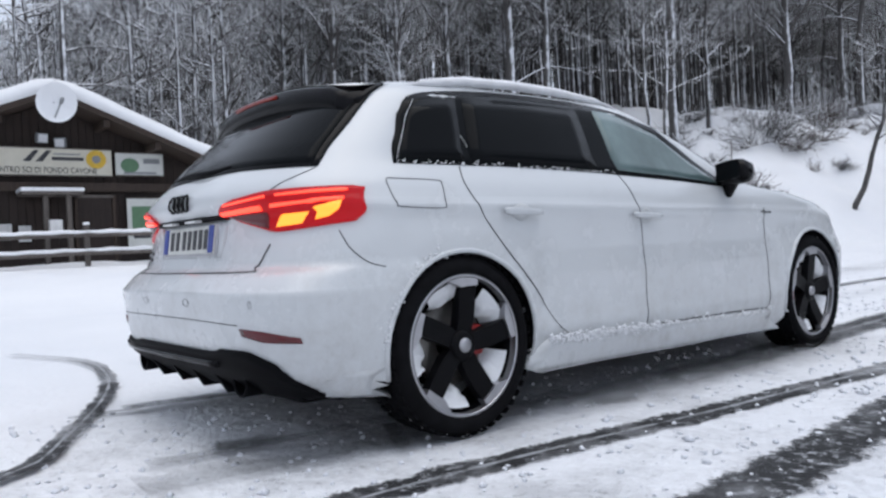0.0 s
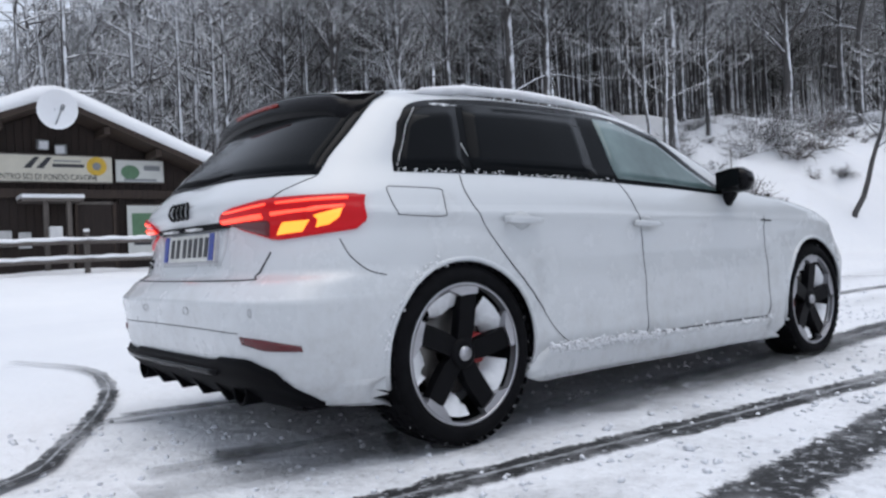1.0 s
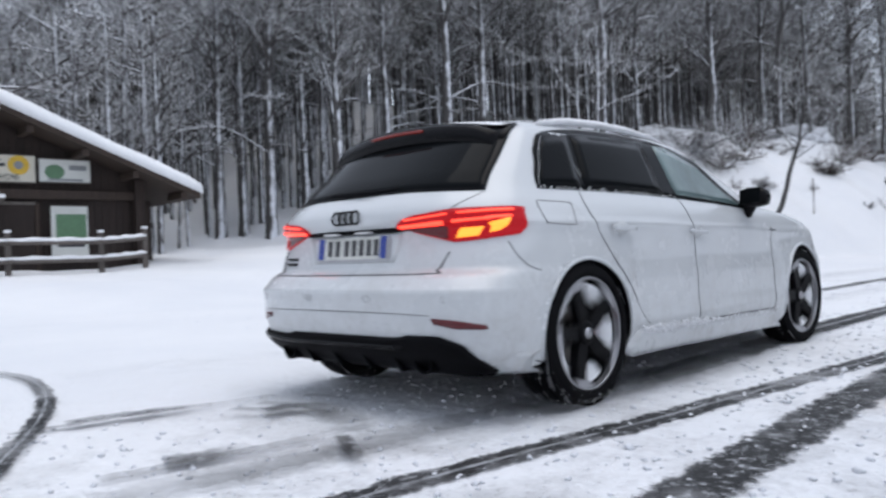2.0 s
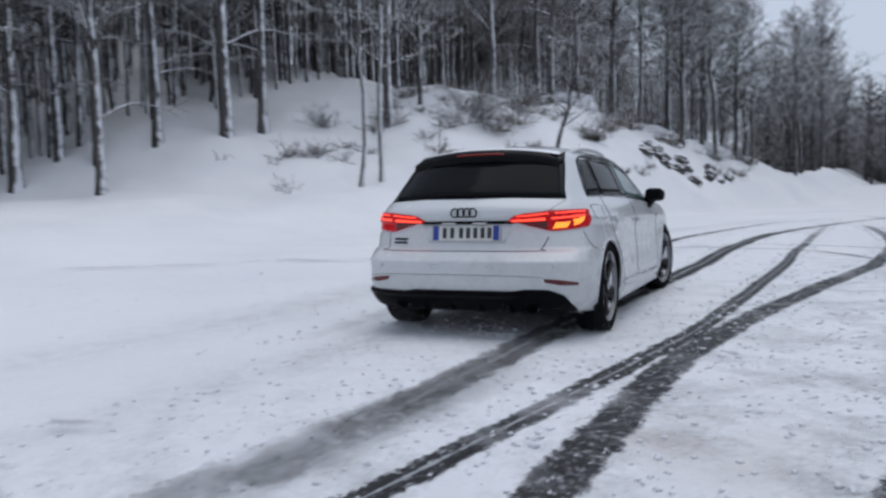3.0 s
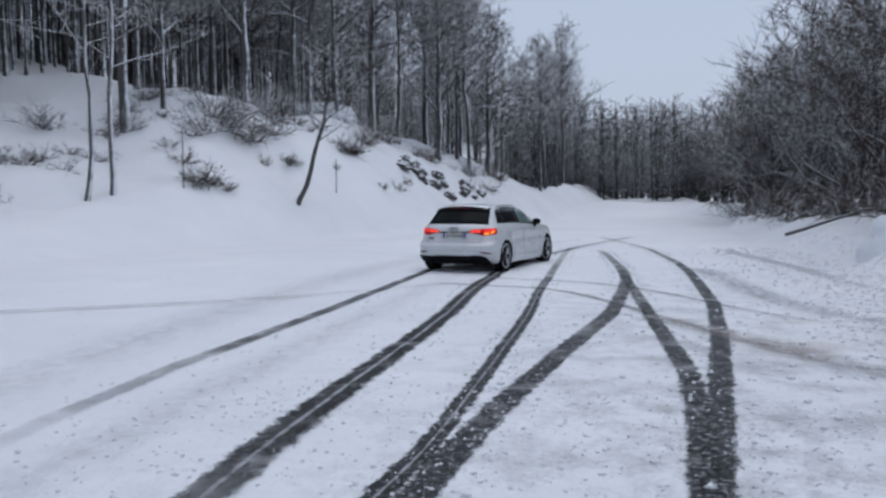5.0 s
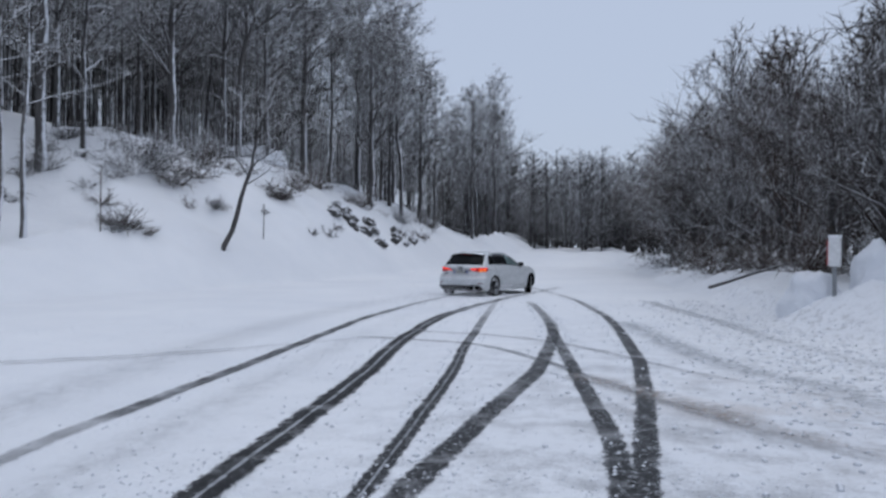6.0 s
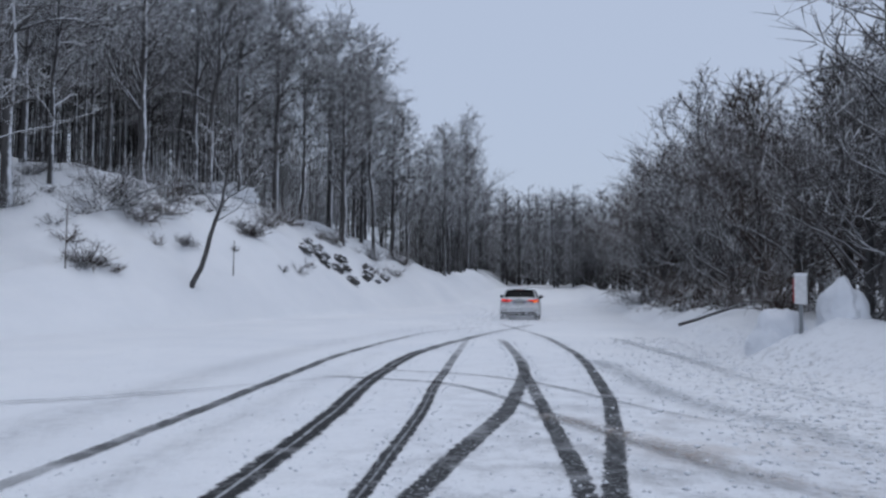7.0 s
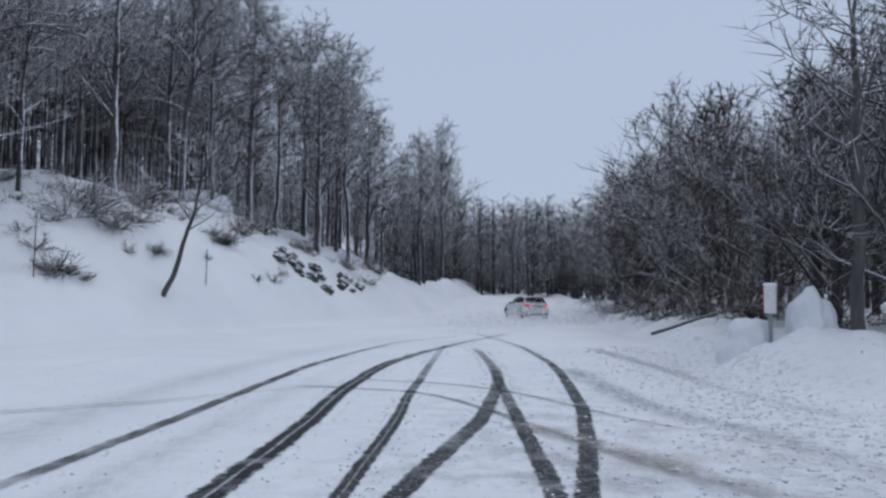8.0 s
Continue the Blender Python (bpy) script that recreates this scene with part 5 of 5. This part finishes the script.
        panel("light_strip", L(("x", 0.350, 0.860), ("x", 0.58, 0.866)), L(("x", 0.352, 0.869), ("x", 0.58, 0.876)), M["strip"], light, 0.0145, 2, 14, "glowing red strip", 0.006)
        panel("light_strip", L(("x", 0.62, 0.870), ("y", -0.455, 0.876)), L(("x", 0.62, 0.878), ("y", -0.452, 0.885)), M["strip"], light, 0.0145, 2, 10, "glowing red strip", 0.006)
        if s == 1:
            panel("lit_lamp", L(("x", 0.624, 0.797), ("x", 0.712, 0.804)), L(("x", 0.642, 0.846), ("x", 0.730, 0.850)), M["amber"], light, 0.0145, 3, 6, "glowing amber lamp", 0.006)
            panel("lit_lamp", L(("x", 0.748, 0.815), ("y", -0.495, 0.824)), L(("x", 0.750, 0.866), ("y", -0.462, 0.873)), M["amber"], light, 0.0145, 3, 8, "glowing amber lamp", 0.006)
        panel("smoked_lens", L(("x", 0.41, 0.836), ("x", 0.59, 0.792)), L(("x", 0.37, 0.855), ("x", 0.59, 0.858)), M["dimlens"], light, 0.0135, 3, 8, "smoked lens", 0.006)
        panel("reflector", L(("x", 0.605, 0.435), ("x", 0.70, 0.416), ("y", -0.635, 0.412)), L(("x", 0.595, 0.460), ("x", 0.70, 0.452), ("y", -0.64, 0.430)), M["dimlens"], car, 0.005, 3, 12, "dark red reflector")
        # parking sensors
        for x in (0.22, 0.66):
            q, z = q_x(s * x, 0.54), 0.54
            seam([(q + 0.9 * math.cos(a), z + 0.014 * math.sin(a)) for a in [6.2832 * i / 12 for i in range(13)]], body, 0.0008, "sensor_ring")
    # lower corners of the bumper beside the wheels
    for s in (-1, 1):
        panel("bumper_end", [(q_y(y, z, s), z) for y, z in ((-0.53, 0.200), (-0.325, 0.200))], [(q_y(y, z, s), z) for y, z in ((-0.50, 0.300), (-0.353, 0.300))], M["paint"], body, 0.002, 5, 6)
    # shade of the bumper crease drawn as a dark line, hatch outline and plate recess
    seam(XS((-0.86, 0.435), (-0.70, 0.470), (-0.3, 0.478), (0.3, 0.478), (0.585, 0.470)), body, 0.0016)
    seam(XS((-0.655, 0.775), (-0.645, 0.665), (-0.62, 0.646), (0.50, 0.646), (0.555, 0.66), (0.60, 0.74)), body, 0.0035)
    seam([(q_x(0.61, 0.926), 0.926), (q_x(0.635, 0.95), 0.95), (q_x(0.69, 1.0), 1.0)], body, 0.002)
    panel("recess", X((-0.30, 0.700), (0.30, 0.700)), X((-0.345, 0.838), (0.345, 0.838)), M["paint"], body, 0.002, 3, 12)
    # the shadow under the hatch grip, laid on as a black strip
    panel("grip_shadow", X((-0.36, 0.838), (0.36, 0.838)), X((-0.365, 0.858), (0.365, 0.858)), M["trim"], body, 0.010, 3, 14, "painted shadow under the grip above the plate")
    plate = new("number_plate")
    plate.parent = car
    plate.matrix_basis = pose(0.0, -0.677, 0.772, -8)
    block("plate_frame", (-0.270, -0.004, -0.064), (0.270, 0.014, 0.064), M["alloy"], plate, 0.006)
    block("plate_sheet", (-0.258, -0.009, -0.054), (0.258, 0.0, 0.054), M["plate"], plate, 0.003)
    for a, b in ((-0.255, -0.212), (0.212, 0.255)):
        block("blue_end", (a, -0.0125, -0.052), (b, -0.004, 0.052), M["blue"], plate, 0.0)
    for a in (-0.165, -0.105, -0.035, 0.020, 0.075, 0.130, 0.183):
        block("plain_bar", (a - 0.015, -0.0125, -0.038), (a + 0.015, -0.005, 0.038), M["ink"], plate, 0.0)
    for a in (-0.12, 0.12):
        block("plate_lamp", (a - 0.05, -0.722, 0.838), (a + 0.05, -0.692, 0.847), M["hut"], car, 0.002)
    # four joined plain loops
    emblem = Heap()
    for k in range(4):
        cx = -0.069 + 0.046 * k
        loop = [(q_x(cx + 0.029 * math.cos(a), 0.918 + 0.029 * math.sin(a)), 0.918 + 0.029 * math.sin(a)) for a in [6.2832 * i / 18 for i in range(19)]]
        emblem.bar([hull(q, z) + hull_out(q, z) * 0.006 for q, z in loop], 0.0055, 6)
    put("emblem", emblem.v, emblem.f, M["gloss"], car, "dark emblem of plain loops")
    for z in (0.728, 0.702):
        panel("badge_bar", X((-0.60, z - 0.007), (-0.48, z - 0.007)), X((-0.60, z + 0.007), (-0.48, z + 0.007)), M["gloss"], car, 0.006, 1, 6)
    # diffuser
    dif = panel("diffuser", X((-0.76, 0.215), (0.0, 0.212), (0.62, 0.206)) + [(q_y(-0.535, 0.204), 0.204)], X((-0.865, 0.360), (-0.44, 0.352), (-0.40, 0.366), (0.40, 0.370), (0.44, 0.384), (0.62, 0.384), (0.72, 0.345)) + [(q_y(-0.54, 0.230), 0.230)], M["trim"], car, 0.014, 8, 40, "black diffuser", 0.06)
    panel("diffuser_lip", X((-0.855, 0.330), (-0.42, 0.318), (0.42, 0.322)), X((-0.86, 0.348), (-0.42, 0.335), (0.42, 0.340)), M["gloss"], dif, 0.026, 2, 24, "gloss black lip")
    panel("diffuser_side", X((-0.855, 0.26), (-0.78, 0.235)), X((-0.87, 0.362), (-0.70, 0.348)), M["gloss"], dif, 0.018, 3, 6)
    for x in (-0.33, -0.11, 0.11, 0.33):
        bm = box(bmesh.new(), x - 0.012, -0.765, 0.205, x + 0.012, -0.58, 0.325, 0.006)
        for v in bm.verts:
            if v.co.z < 0.25:
                v.co.y += 0.07
        part("fin", bm, M["trim"], dif)
    for x in (-0.50, 0.50):
        heap = Heap()
        heap.bar([(x, -0.42, 0.265), (x, -0.715, 0.265)], 0.055, 18, False)
        heap.bar([(x, -0.47, 0.265), (x, -0.715, 0.265)], 0.046, 18, False)
        heap.bar([(x + 0.0505 * math.cos(6.2832 * i / 18), -0.715, 0.265 + 0.0505 * math.sin(6.2832 * i / 18)) for i in range(19)], 0.006, 6)
        put("exhaust", heap.v, heap.f, M["trim"], car, "dark round exhaust pipe")
    heap = Heap()
    heap.bar([(-0.30 + 0.08 * k, -0.634 + 0.01 * abs(k - 4), 1.040 + 0.004 * math.sin(k)) for k in range(8)], [0.012, 0.013, 0.013, 0.012, 0.011, 0.010, 0.009, 0.007], 6, True)
    put("wiper", heap.v, heap.f, M["trim"], car)


def windscreen(car):
    """The sloping front window and its black rim."""
    for name, low, high, reach, off, mat, label in (("screen_rim", 1.0, 1.365, 74, 0.003, "gloss", ""), ("windscreen", 1.02, 1.345, 66, 0.006, "pane", "opaque sloping windscreen with see-through light painted in")):
        verts, faces = [], []
        n, m = 20, 8
        for j in range(m + 1):
            z = low + (high - low) * j / m
            for k in range(n + 1):
                u = -1 + 2 * k / n
                q = span(z) - abs(u) * reach
                p, out = hull(q, z), hull_out(q - 0.5, z)
                if u < 0:
                    p.x, out.x = -p.x, -out.x
                verts.append(p + out * off)
        for j in range(m):
            for k in range(n):
                a = j * (n + 1) + k
                faces.append((a, a + 1, a + n + 2, a + n + 1))
        put(name, verts, faces, M[mat], car, label)


def lathe(profile, n, mat, name, parent, label="", smooth=True):
    """Turned about the x axis: profile of (x, radius)."""
    verts, faces = [], []
    m = len(profile)
    for k in range(n):
        a = 6.2832 * k / n
        verts += [(x, r * math.cos(a), r * math.sin(a)) for x, r in profile]
    for k in range(n):
        for j in range(m - 1):
            faces.append((k * m + j, k * m + j + 1, (k + 1) % n * m + j + 1, (k + 1) % n * m + j))
    return put(name, verts, faces, mat, parent, label, smooth)


def wheel(car, x, y, s):
    """One wheel; its outer side looks along +x, and it turns about x."""
    ob = new("wheel")
    ob.parent = car
    ob.matrix_basis = pose(x, y, 0.336)
    f = s
    lathe([(f * a, r) for a, r in ((-0.10, 0.252), (-0.112, 0.278), (-0.108, 0.30), (-0.09, 0.320), (-0.06, 0.329), (0.06, 0.329), (0.088, 0.321), (0.106, 0.30), (0.111, 0.280), (0.102, 0.262), (0.085, 0.255))], 48, M["rubber"], "tyre", ob, "black winter tyre")
    blocks = Heap()
    for k in range(48):
        a = 6.2832 * k / 48
        for dx, w in ((-0.078, 0.03), (-0.025, 0.02), (0.025, 0.02), (0.078, 0.03)):
            c, t = Vector((dx, math.cos(a + dx), math.sin(a + dx))), Vector((0, -math.sin(a + dx), math.cos(a + dx)))
            r0 = 0.322 if abs(dx) > 0.05 else 0.327
            pts = []
            for rr in (r0, 0.3335 - (0.004 if abs(dx) > 0.05 else 0)):
                for u, v in ((-1, -1), (1, -1), (1, 1), (-1, 1)):
                    pts.append(Vector((dx + u * w * 0.62, 0, 0)) + rr * Vector((0, math.cos(a + dx), math.sin(a + dx))) + t * 0.013 * v)
            blocks.add(pts, [(4, 5, 6, 7), (0, 1, 5, 4), (1, 2, 6, 5), (2, 3, 7, 6), (3, 0, 4, 7)])
    put("tread", blocks.v, blocks.f, M["rubber"], ob, "", False)["kind"] = "stuff"
    flecks, r = Heap(), random.Random(int(y * 10) + 4)
    for _ in range(70):
        a, dx = r.uniform(0, 6.28), r.uniform(-0.1, 0.1)
        q = r.uniform(0.002, 0.007)
        p = Vector((dx, 0.327 * math.cos(a), 0.327 * math.sin(a)))
        flecks.bar([p - Vector((q, 0, 0)), p + Vector((q, q, q))], [q, q * 0.6], 4, True)
    put("snow_flecks", flecks.v, flecks.f, M["snow"], ob, "flecks of snow in the tread")["kind"] = "stuff"
    lathe([(f * a, r) for a, r in ((0.070, 0.245), (0.090, 0.253), (0.098, 0.245), (0.098, 0.258), (0.088, 0.264), (0.07, 0.258))], 56, M["alloy"], "rim_ring", ob, "polished rim edge")
    lathe([(f * a, r) for a, r in ((-0.09, 0.253), (-0.07, 0.231), (0.06, 0.245), (0.072, 0.253))], 48, M["spoke"], "rim_barrel", ob)
    # five broad blades with bright machined flanks
    for k in range(5):
        turn = Matrix.Rotation(6.2832 * k / 5 - 0.19, 4, "X")
        outline = [(-0.032, 0.035), (-0.036, 0.097), (-0.047, 0.183), (-0.054, 0.234), (0.020, 0.238), (0.030, 0.172), (0.038, 0.097), (0.032, 0.035)]
        verts = []
        for lift in (0.088, 0.045):
            for t, r in outline:
                verts.append(turn @ Vector((f * (lift - 0.018 * (1 - r / 0.22)), t, r)))
        n = len(outline)
        faces = [tuple(range(n)) if f < 0 else tuple(range(n))[::-1]] + [(i, (i + 1) % n, n + (i + 1) % n, n + i) for i in range(n)]
        put("spoke", verts, faces, M["spoke"], ob, "black blade spoke", False)
        outline = [(-0.052, 0.204), (-0.112, 0.218), (-0.108, 0.236), (-0.04, 0.246), (0.022, 0.245), (0.025, 0.222), (-0.02, 0.214)]
        verts = []
        for lift in (0.096, 0.06):
            for t, r in outline:
                verts.append(turn @ Vector((f * lift, t, r)))
        n = len(outline)
        faces = [tuple(range(n))] + [(i, (i + 1) % n, n + (i + 1) % n, n + i) for i in range(n)]
        put("spoke_tip", verts, faces, M["alloy"], ob, "machined spoke tip", False)
        # snow packed between the blades
        wedge = Heap()
        turn = Matrix.Rotation(6.2832 * (k + 0.5) / 5 - 0.26, 4, "X")
        r = random.Random(k + int(y))
        rows = []
        for i in range(9):
            a = -0.36 + 0.72 * i / 8
            rin = 0.150 + 0.030 * r.random() + 0.05 * abs(a)
            rows.append((Vector((f * 0.05, rin * math.sin(a), rin * math.cos(a))), Vector((f * 0.068, 0.229 * math.sin(a), 0.229 * math.cos(a))), Vector((f * -0.01, (rin - 0.02) * math.sin(a), (rin - 0.02) * math.cos(a)))))
        flat = [turn @ p for row in rows for p in row]
        wedge.add(flat, [(3 * i, 3 * i + 3, 3 * i + 4, 3 * i + 1) for i in range(8)] + [(3 * i + 2, 3 * i + 5, 3 * i + 3, 3 * i) for i in range(8)])
        put("packed_snow", wedge.v, wedge.f, M["snow"], ob, "snow packed in the rim")
        heap = Heap()
        a = 6.2832 * (k + 0.5) / 5 - 0.2
        heap.bar([(f * 0.05, 0.032 * math.cos(a), 0.032 * math.sin(a)), (f * 0.084, 0.032 * math.cos(a), 0.032 * math.sin(a))], 0.008, 6, True)
        put("wheel_bolt", heap.v, heap.f, M["alloy"], ob)
    lathe([(f * a, r) for a, r in ((0.03, 0.060), (0.080, 0.056), (0.086, 0.040), (0.084, 0.0))], 24, M["spoke"], "hub", ob)
    lathe([(f * a, r) for a, r in ((0.085, 0.027), (0.093, 0.025), (0.092, 0.0))], 20, M["alloy"], "hub_cap", ob, "bright hub cap")
    lathe([(f * a, r) for a, r in ((-0.02, 0.05), (0.0, 0.155), (-0.02, 0.157), (-0.04, 0.05))], 36, M["steel"], "brake_disc", ob, "grey brake disc")
    for piece in ob.children:
        piece.data.transform(Matrix.Scale(1.021, 4))
    return ob


def build_car():
    car = new("car")
    body = car_body(car)
    glazing(car, body)
    tail(car, body)
    windscreen(car)
    wheels = []
    for y, w in ((0.0, 0.788), (2.743, 0.788)):
        for s in (-1, 1):
            wheels.append((wheel(car, s * w, y, s), s * w, y))
            bm = box(bmesh.new(), s * w - 0.03, y - 0.165, 0.28, s * w + 0.03, y - 0.085, 0.43, 0.02) if y > 1 else box(bmesh.new(), s * w - 0.03, y + 0.07, 0.28, s * w + 0.03, y + 0.15, 0.40, 0.02)
            part("caliper", bm, M["caliper"], car, "red brake caliper")
    tagged(car, "white five-door hatchback with lit tail lights and snowy black wheels", "car")
    return car, wheels


# (seconds, x, y, heading in degrees to the left) of the rear axle's middle
DRIVE = [
    (0.0, 0.11, -0.12, 2.4), (1.0, 0.11, -0.12, 2.4), (1.2, 0.11, -0.07, 2.4), (1.6, 0.12, 0.24, 2.8), (2.0, 0.14, 0.88, 3.8), (2.3, 0.15, 1.61, 4.7), (2.5, 0.14, 2.25, 5.9), (3.0, 0.11, 4.14, 8.1), (3.5, -0.05, 6.29, 8.8),
    (4.0, -0.39, 9.08, 5.9), (4.5, -0.68, 12.3, -1.5), (5.0, -0.88, 16.1, -10.5), (5.5, -0.94, 20.24, -17.4), (6.0, -0.55, 25.4, -21.0), (6.5, 0.37, 30.6, -13.2), (7.0, 1.56, 35.8, 0.2), (7.5, 2.65, 42.6, 12.7), (8.0, 3.45, 50.5, 21.1),
]
the_car, car_wheels = build_car()
hut_boards(the_hut)


def glide(table, t, k):
    """The value of column k at t, along a smooth curve."""
    ts = [row[0] for row in table]
    i = min(max(int(np.searchsorted(ts, t, side="right")) - 1, 0), len(ts) - 2)
    slope = []
    for j in (i, i + 1):
        a, b = max(j - 1, 0), min(j + 1, len(ts) - 1)
        slope.append((table[b][k] - table[a][k]) / (ts[b] - ts[a]))
    h = ts[i + 1] - ts[i]
    u = (t - ts[i]) / h
    p, q = table[i][k], table[i + 1][k]
    return (2 * u ** 3 - 3 * u ** 2 + 1) * p + (u ** 3 - 2 * u ** 2 + u) * h * slope[0] + (3 * u ** 2 - 2 * u ** 3) * q + (u ** 3 - u ** 2) * h * slope[1]


def car_at(t):
    if t <= 1.0:
        return DRIVE[0][1:]
    return tuple(glide(DRIVE, t, k) for k in (1, 2, 3))


def snow_spray(seed, x, y, long, wide, high, count, flake):
    """A cloud of loose flakes thrown up by the tyres, thickest low down."""
    r = random.Random(seed)
    heap = Heap()
    for _ in range(count):
        c = Vector((r.gauss(0, wide / 2), r.gauss(0, long / 2), abs(r.gauss(0, high / 2)) + 0.02))
        s = flake * r.uniform(0.5, 1.3)
        pts = [c + s * Vector((r.gauss(0, 1), r.gauss(0, 1), r.gauss(0, 1))).normalized() for _ in range(4)]
        heap.add(pts, [(0, 1, 2), (0, 3, 1), (1, 3, 2), (0, 2, 3)])
    ob = put("snow_spray", heap.v, heap.f, M["snow"], smooth=False)
    ob.matrix_basis = pose(x, y, -3.0)
    return tagged(ob, "drifting cloud of powder snow thrown up by the tyres", "snow spray", "snow thrown up by the car", "stuff")


# (when it is thrown up, x, y, length, width, height, flakes, flake size)
SPRAYS = [
    (1.9, 0.45, 0.9, 1.0, 1.3, 0.14, 2200, 0.0030), (2.5, 0.3, 2.6, 1.3, 1.5, 0.2, 2200, 0.0032), (3.0, 0.1, 4.4, 1.6, 1.7, 0.25, 2000, 0.0036), (3.5, -0.1, 6.6, 1.8, 1.8, 0.28, 1600, 0.0040), (4.0, -0.4, 9.2, 2.0, 1.8, 0.3, 1500, 0.0050),
    (5.4, -0.9, 19.5, 3.0, 1.8, 0.5, 2000, 0.013), (5.9, -0.7, 24.5, 3.0, 2.0, 0.55, 1300, 0.020), (6.4, 0.3, 29.5, 3.0, 2.2, 0.6, 1300, 0.022), (6.9, 1.4, 34.0, 3.2, 2.6, 0.7, 2200, 0.025),
    (7.2, 2.2, 37.5, 3.2, 4.2, 0.9, 2600, 0.030), (7.5, 3.6, 41.0, 3.0, 4.8, 1.0, 3000, 0.032), (7.75, 3.6, 45.5, 2.4, 3.6, 1.0, 1500, 0.032),
]
sprays = [(t, x, y, snow_spray(500 + i, x, y, a, b, c, n, s)) for i, (t, x, y, a, b, c, n, s) in enumerate(SPRAYS)]


def motions():
    times = [k / 30 for k in range(241)]
    rows = []
    for t in times[::3]:
        x, y, h = car_at(t)
        rows.append((t, pose(x, y, 0.0, 0, 0, h)))
    walk(the_car, rows)
    # wheels spin on the snow: faster than the car at first
    roll, spin = 0.0, []
    before = car_at(0.0)
    for t in times:
        x, y, h = car_at(t)
        way = math.hypot(x - before[0], y - before[1]) + (0.16 if 1.1 < t < 3.0 else 0.03 if t >= 3.0 else 0.0) * min(1.0, max(0.0, (t - 1.1) / 0.2))
        before = (x, y, h)
        roll += min(degrees_of(way / 0.336), 80.0)
        spin.append((t, roll))
    steer = [(0.0, 0.0), (1.2, 0.0), (2.5, -6.0), (3.5, -12.0), (4.2, -14.0), (5.0, -6.0), (5.5, 14.0), (6.0, 18.0), (6.5, 8.0), (7.0, -2.0), (7.5, -14.0), (8.0, -18.0)]
    for ob, x, y in car_wheels:
        rows = []
        for t, a in spin:
            s = float(np.interp(t, [r[0] for r in steer], [r[1] for r in steer])) if y > 1 else 0.0
            rows.append((t, Matrix.Translation((x, y, 0.336)) @ Matrix.Rotation(radians(s), 4, "Z") @ Matrix.Rotation(-radians(a), 4, "X")))
        walk(ob, rows)
    # powder rises out of the snow behind the car, drifts and settles
    for t, x, y, ob in sprays:
        rows = [(0.0, pose(x, y, -3.0)), (t - 0.25, pose(x, y, -2.2)), (t, pose(x, y, 0.0)), (min(t + 0.9, 8.0) if t + 0.9 < 7.95 else 8.0, pose(x + 0.25, y + 0.5, 0.03))]
        if t + 1.6 < 8.0:
            rows += [(t + 1.6, pose(x + 0.4, y + 0.6, -1.4)), (8.0, pose(x + 0.4, y + 0.6, -3.0))]
        walk(ob, rows)


def degrees_of(a):
    return a * 180 / math.pi


motions()
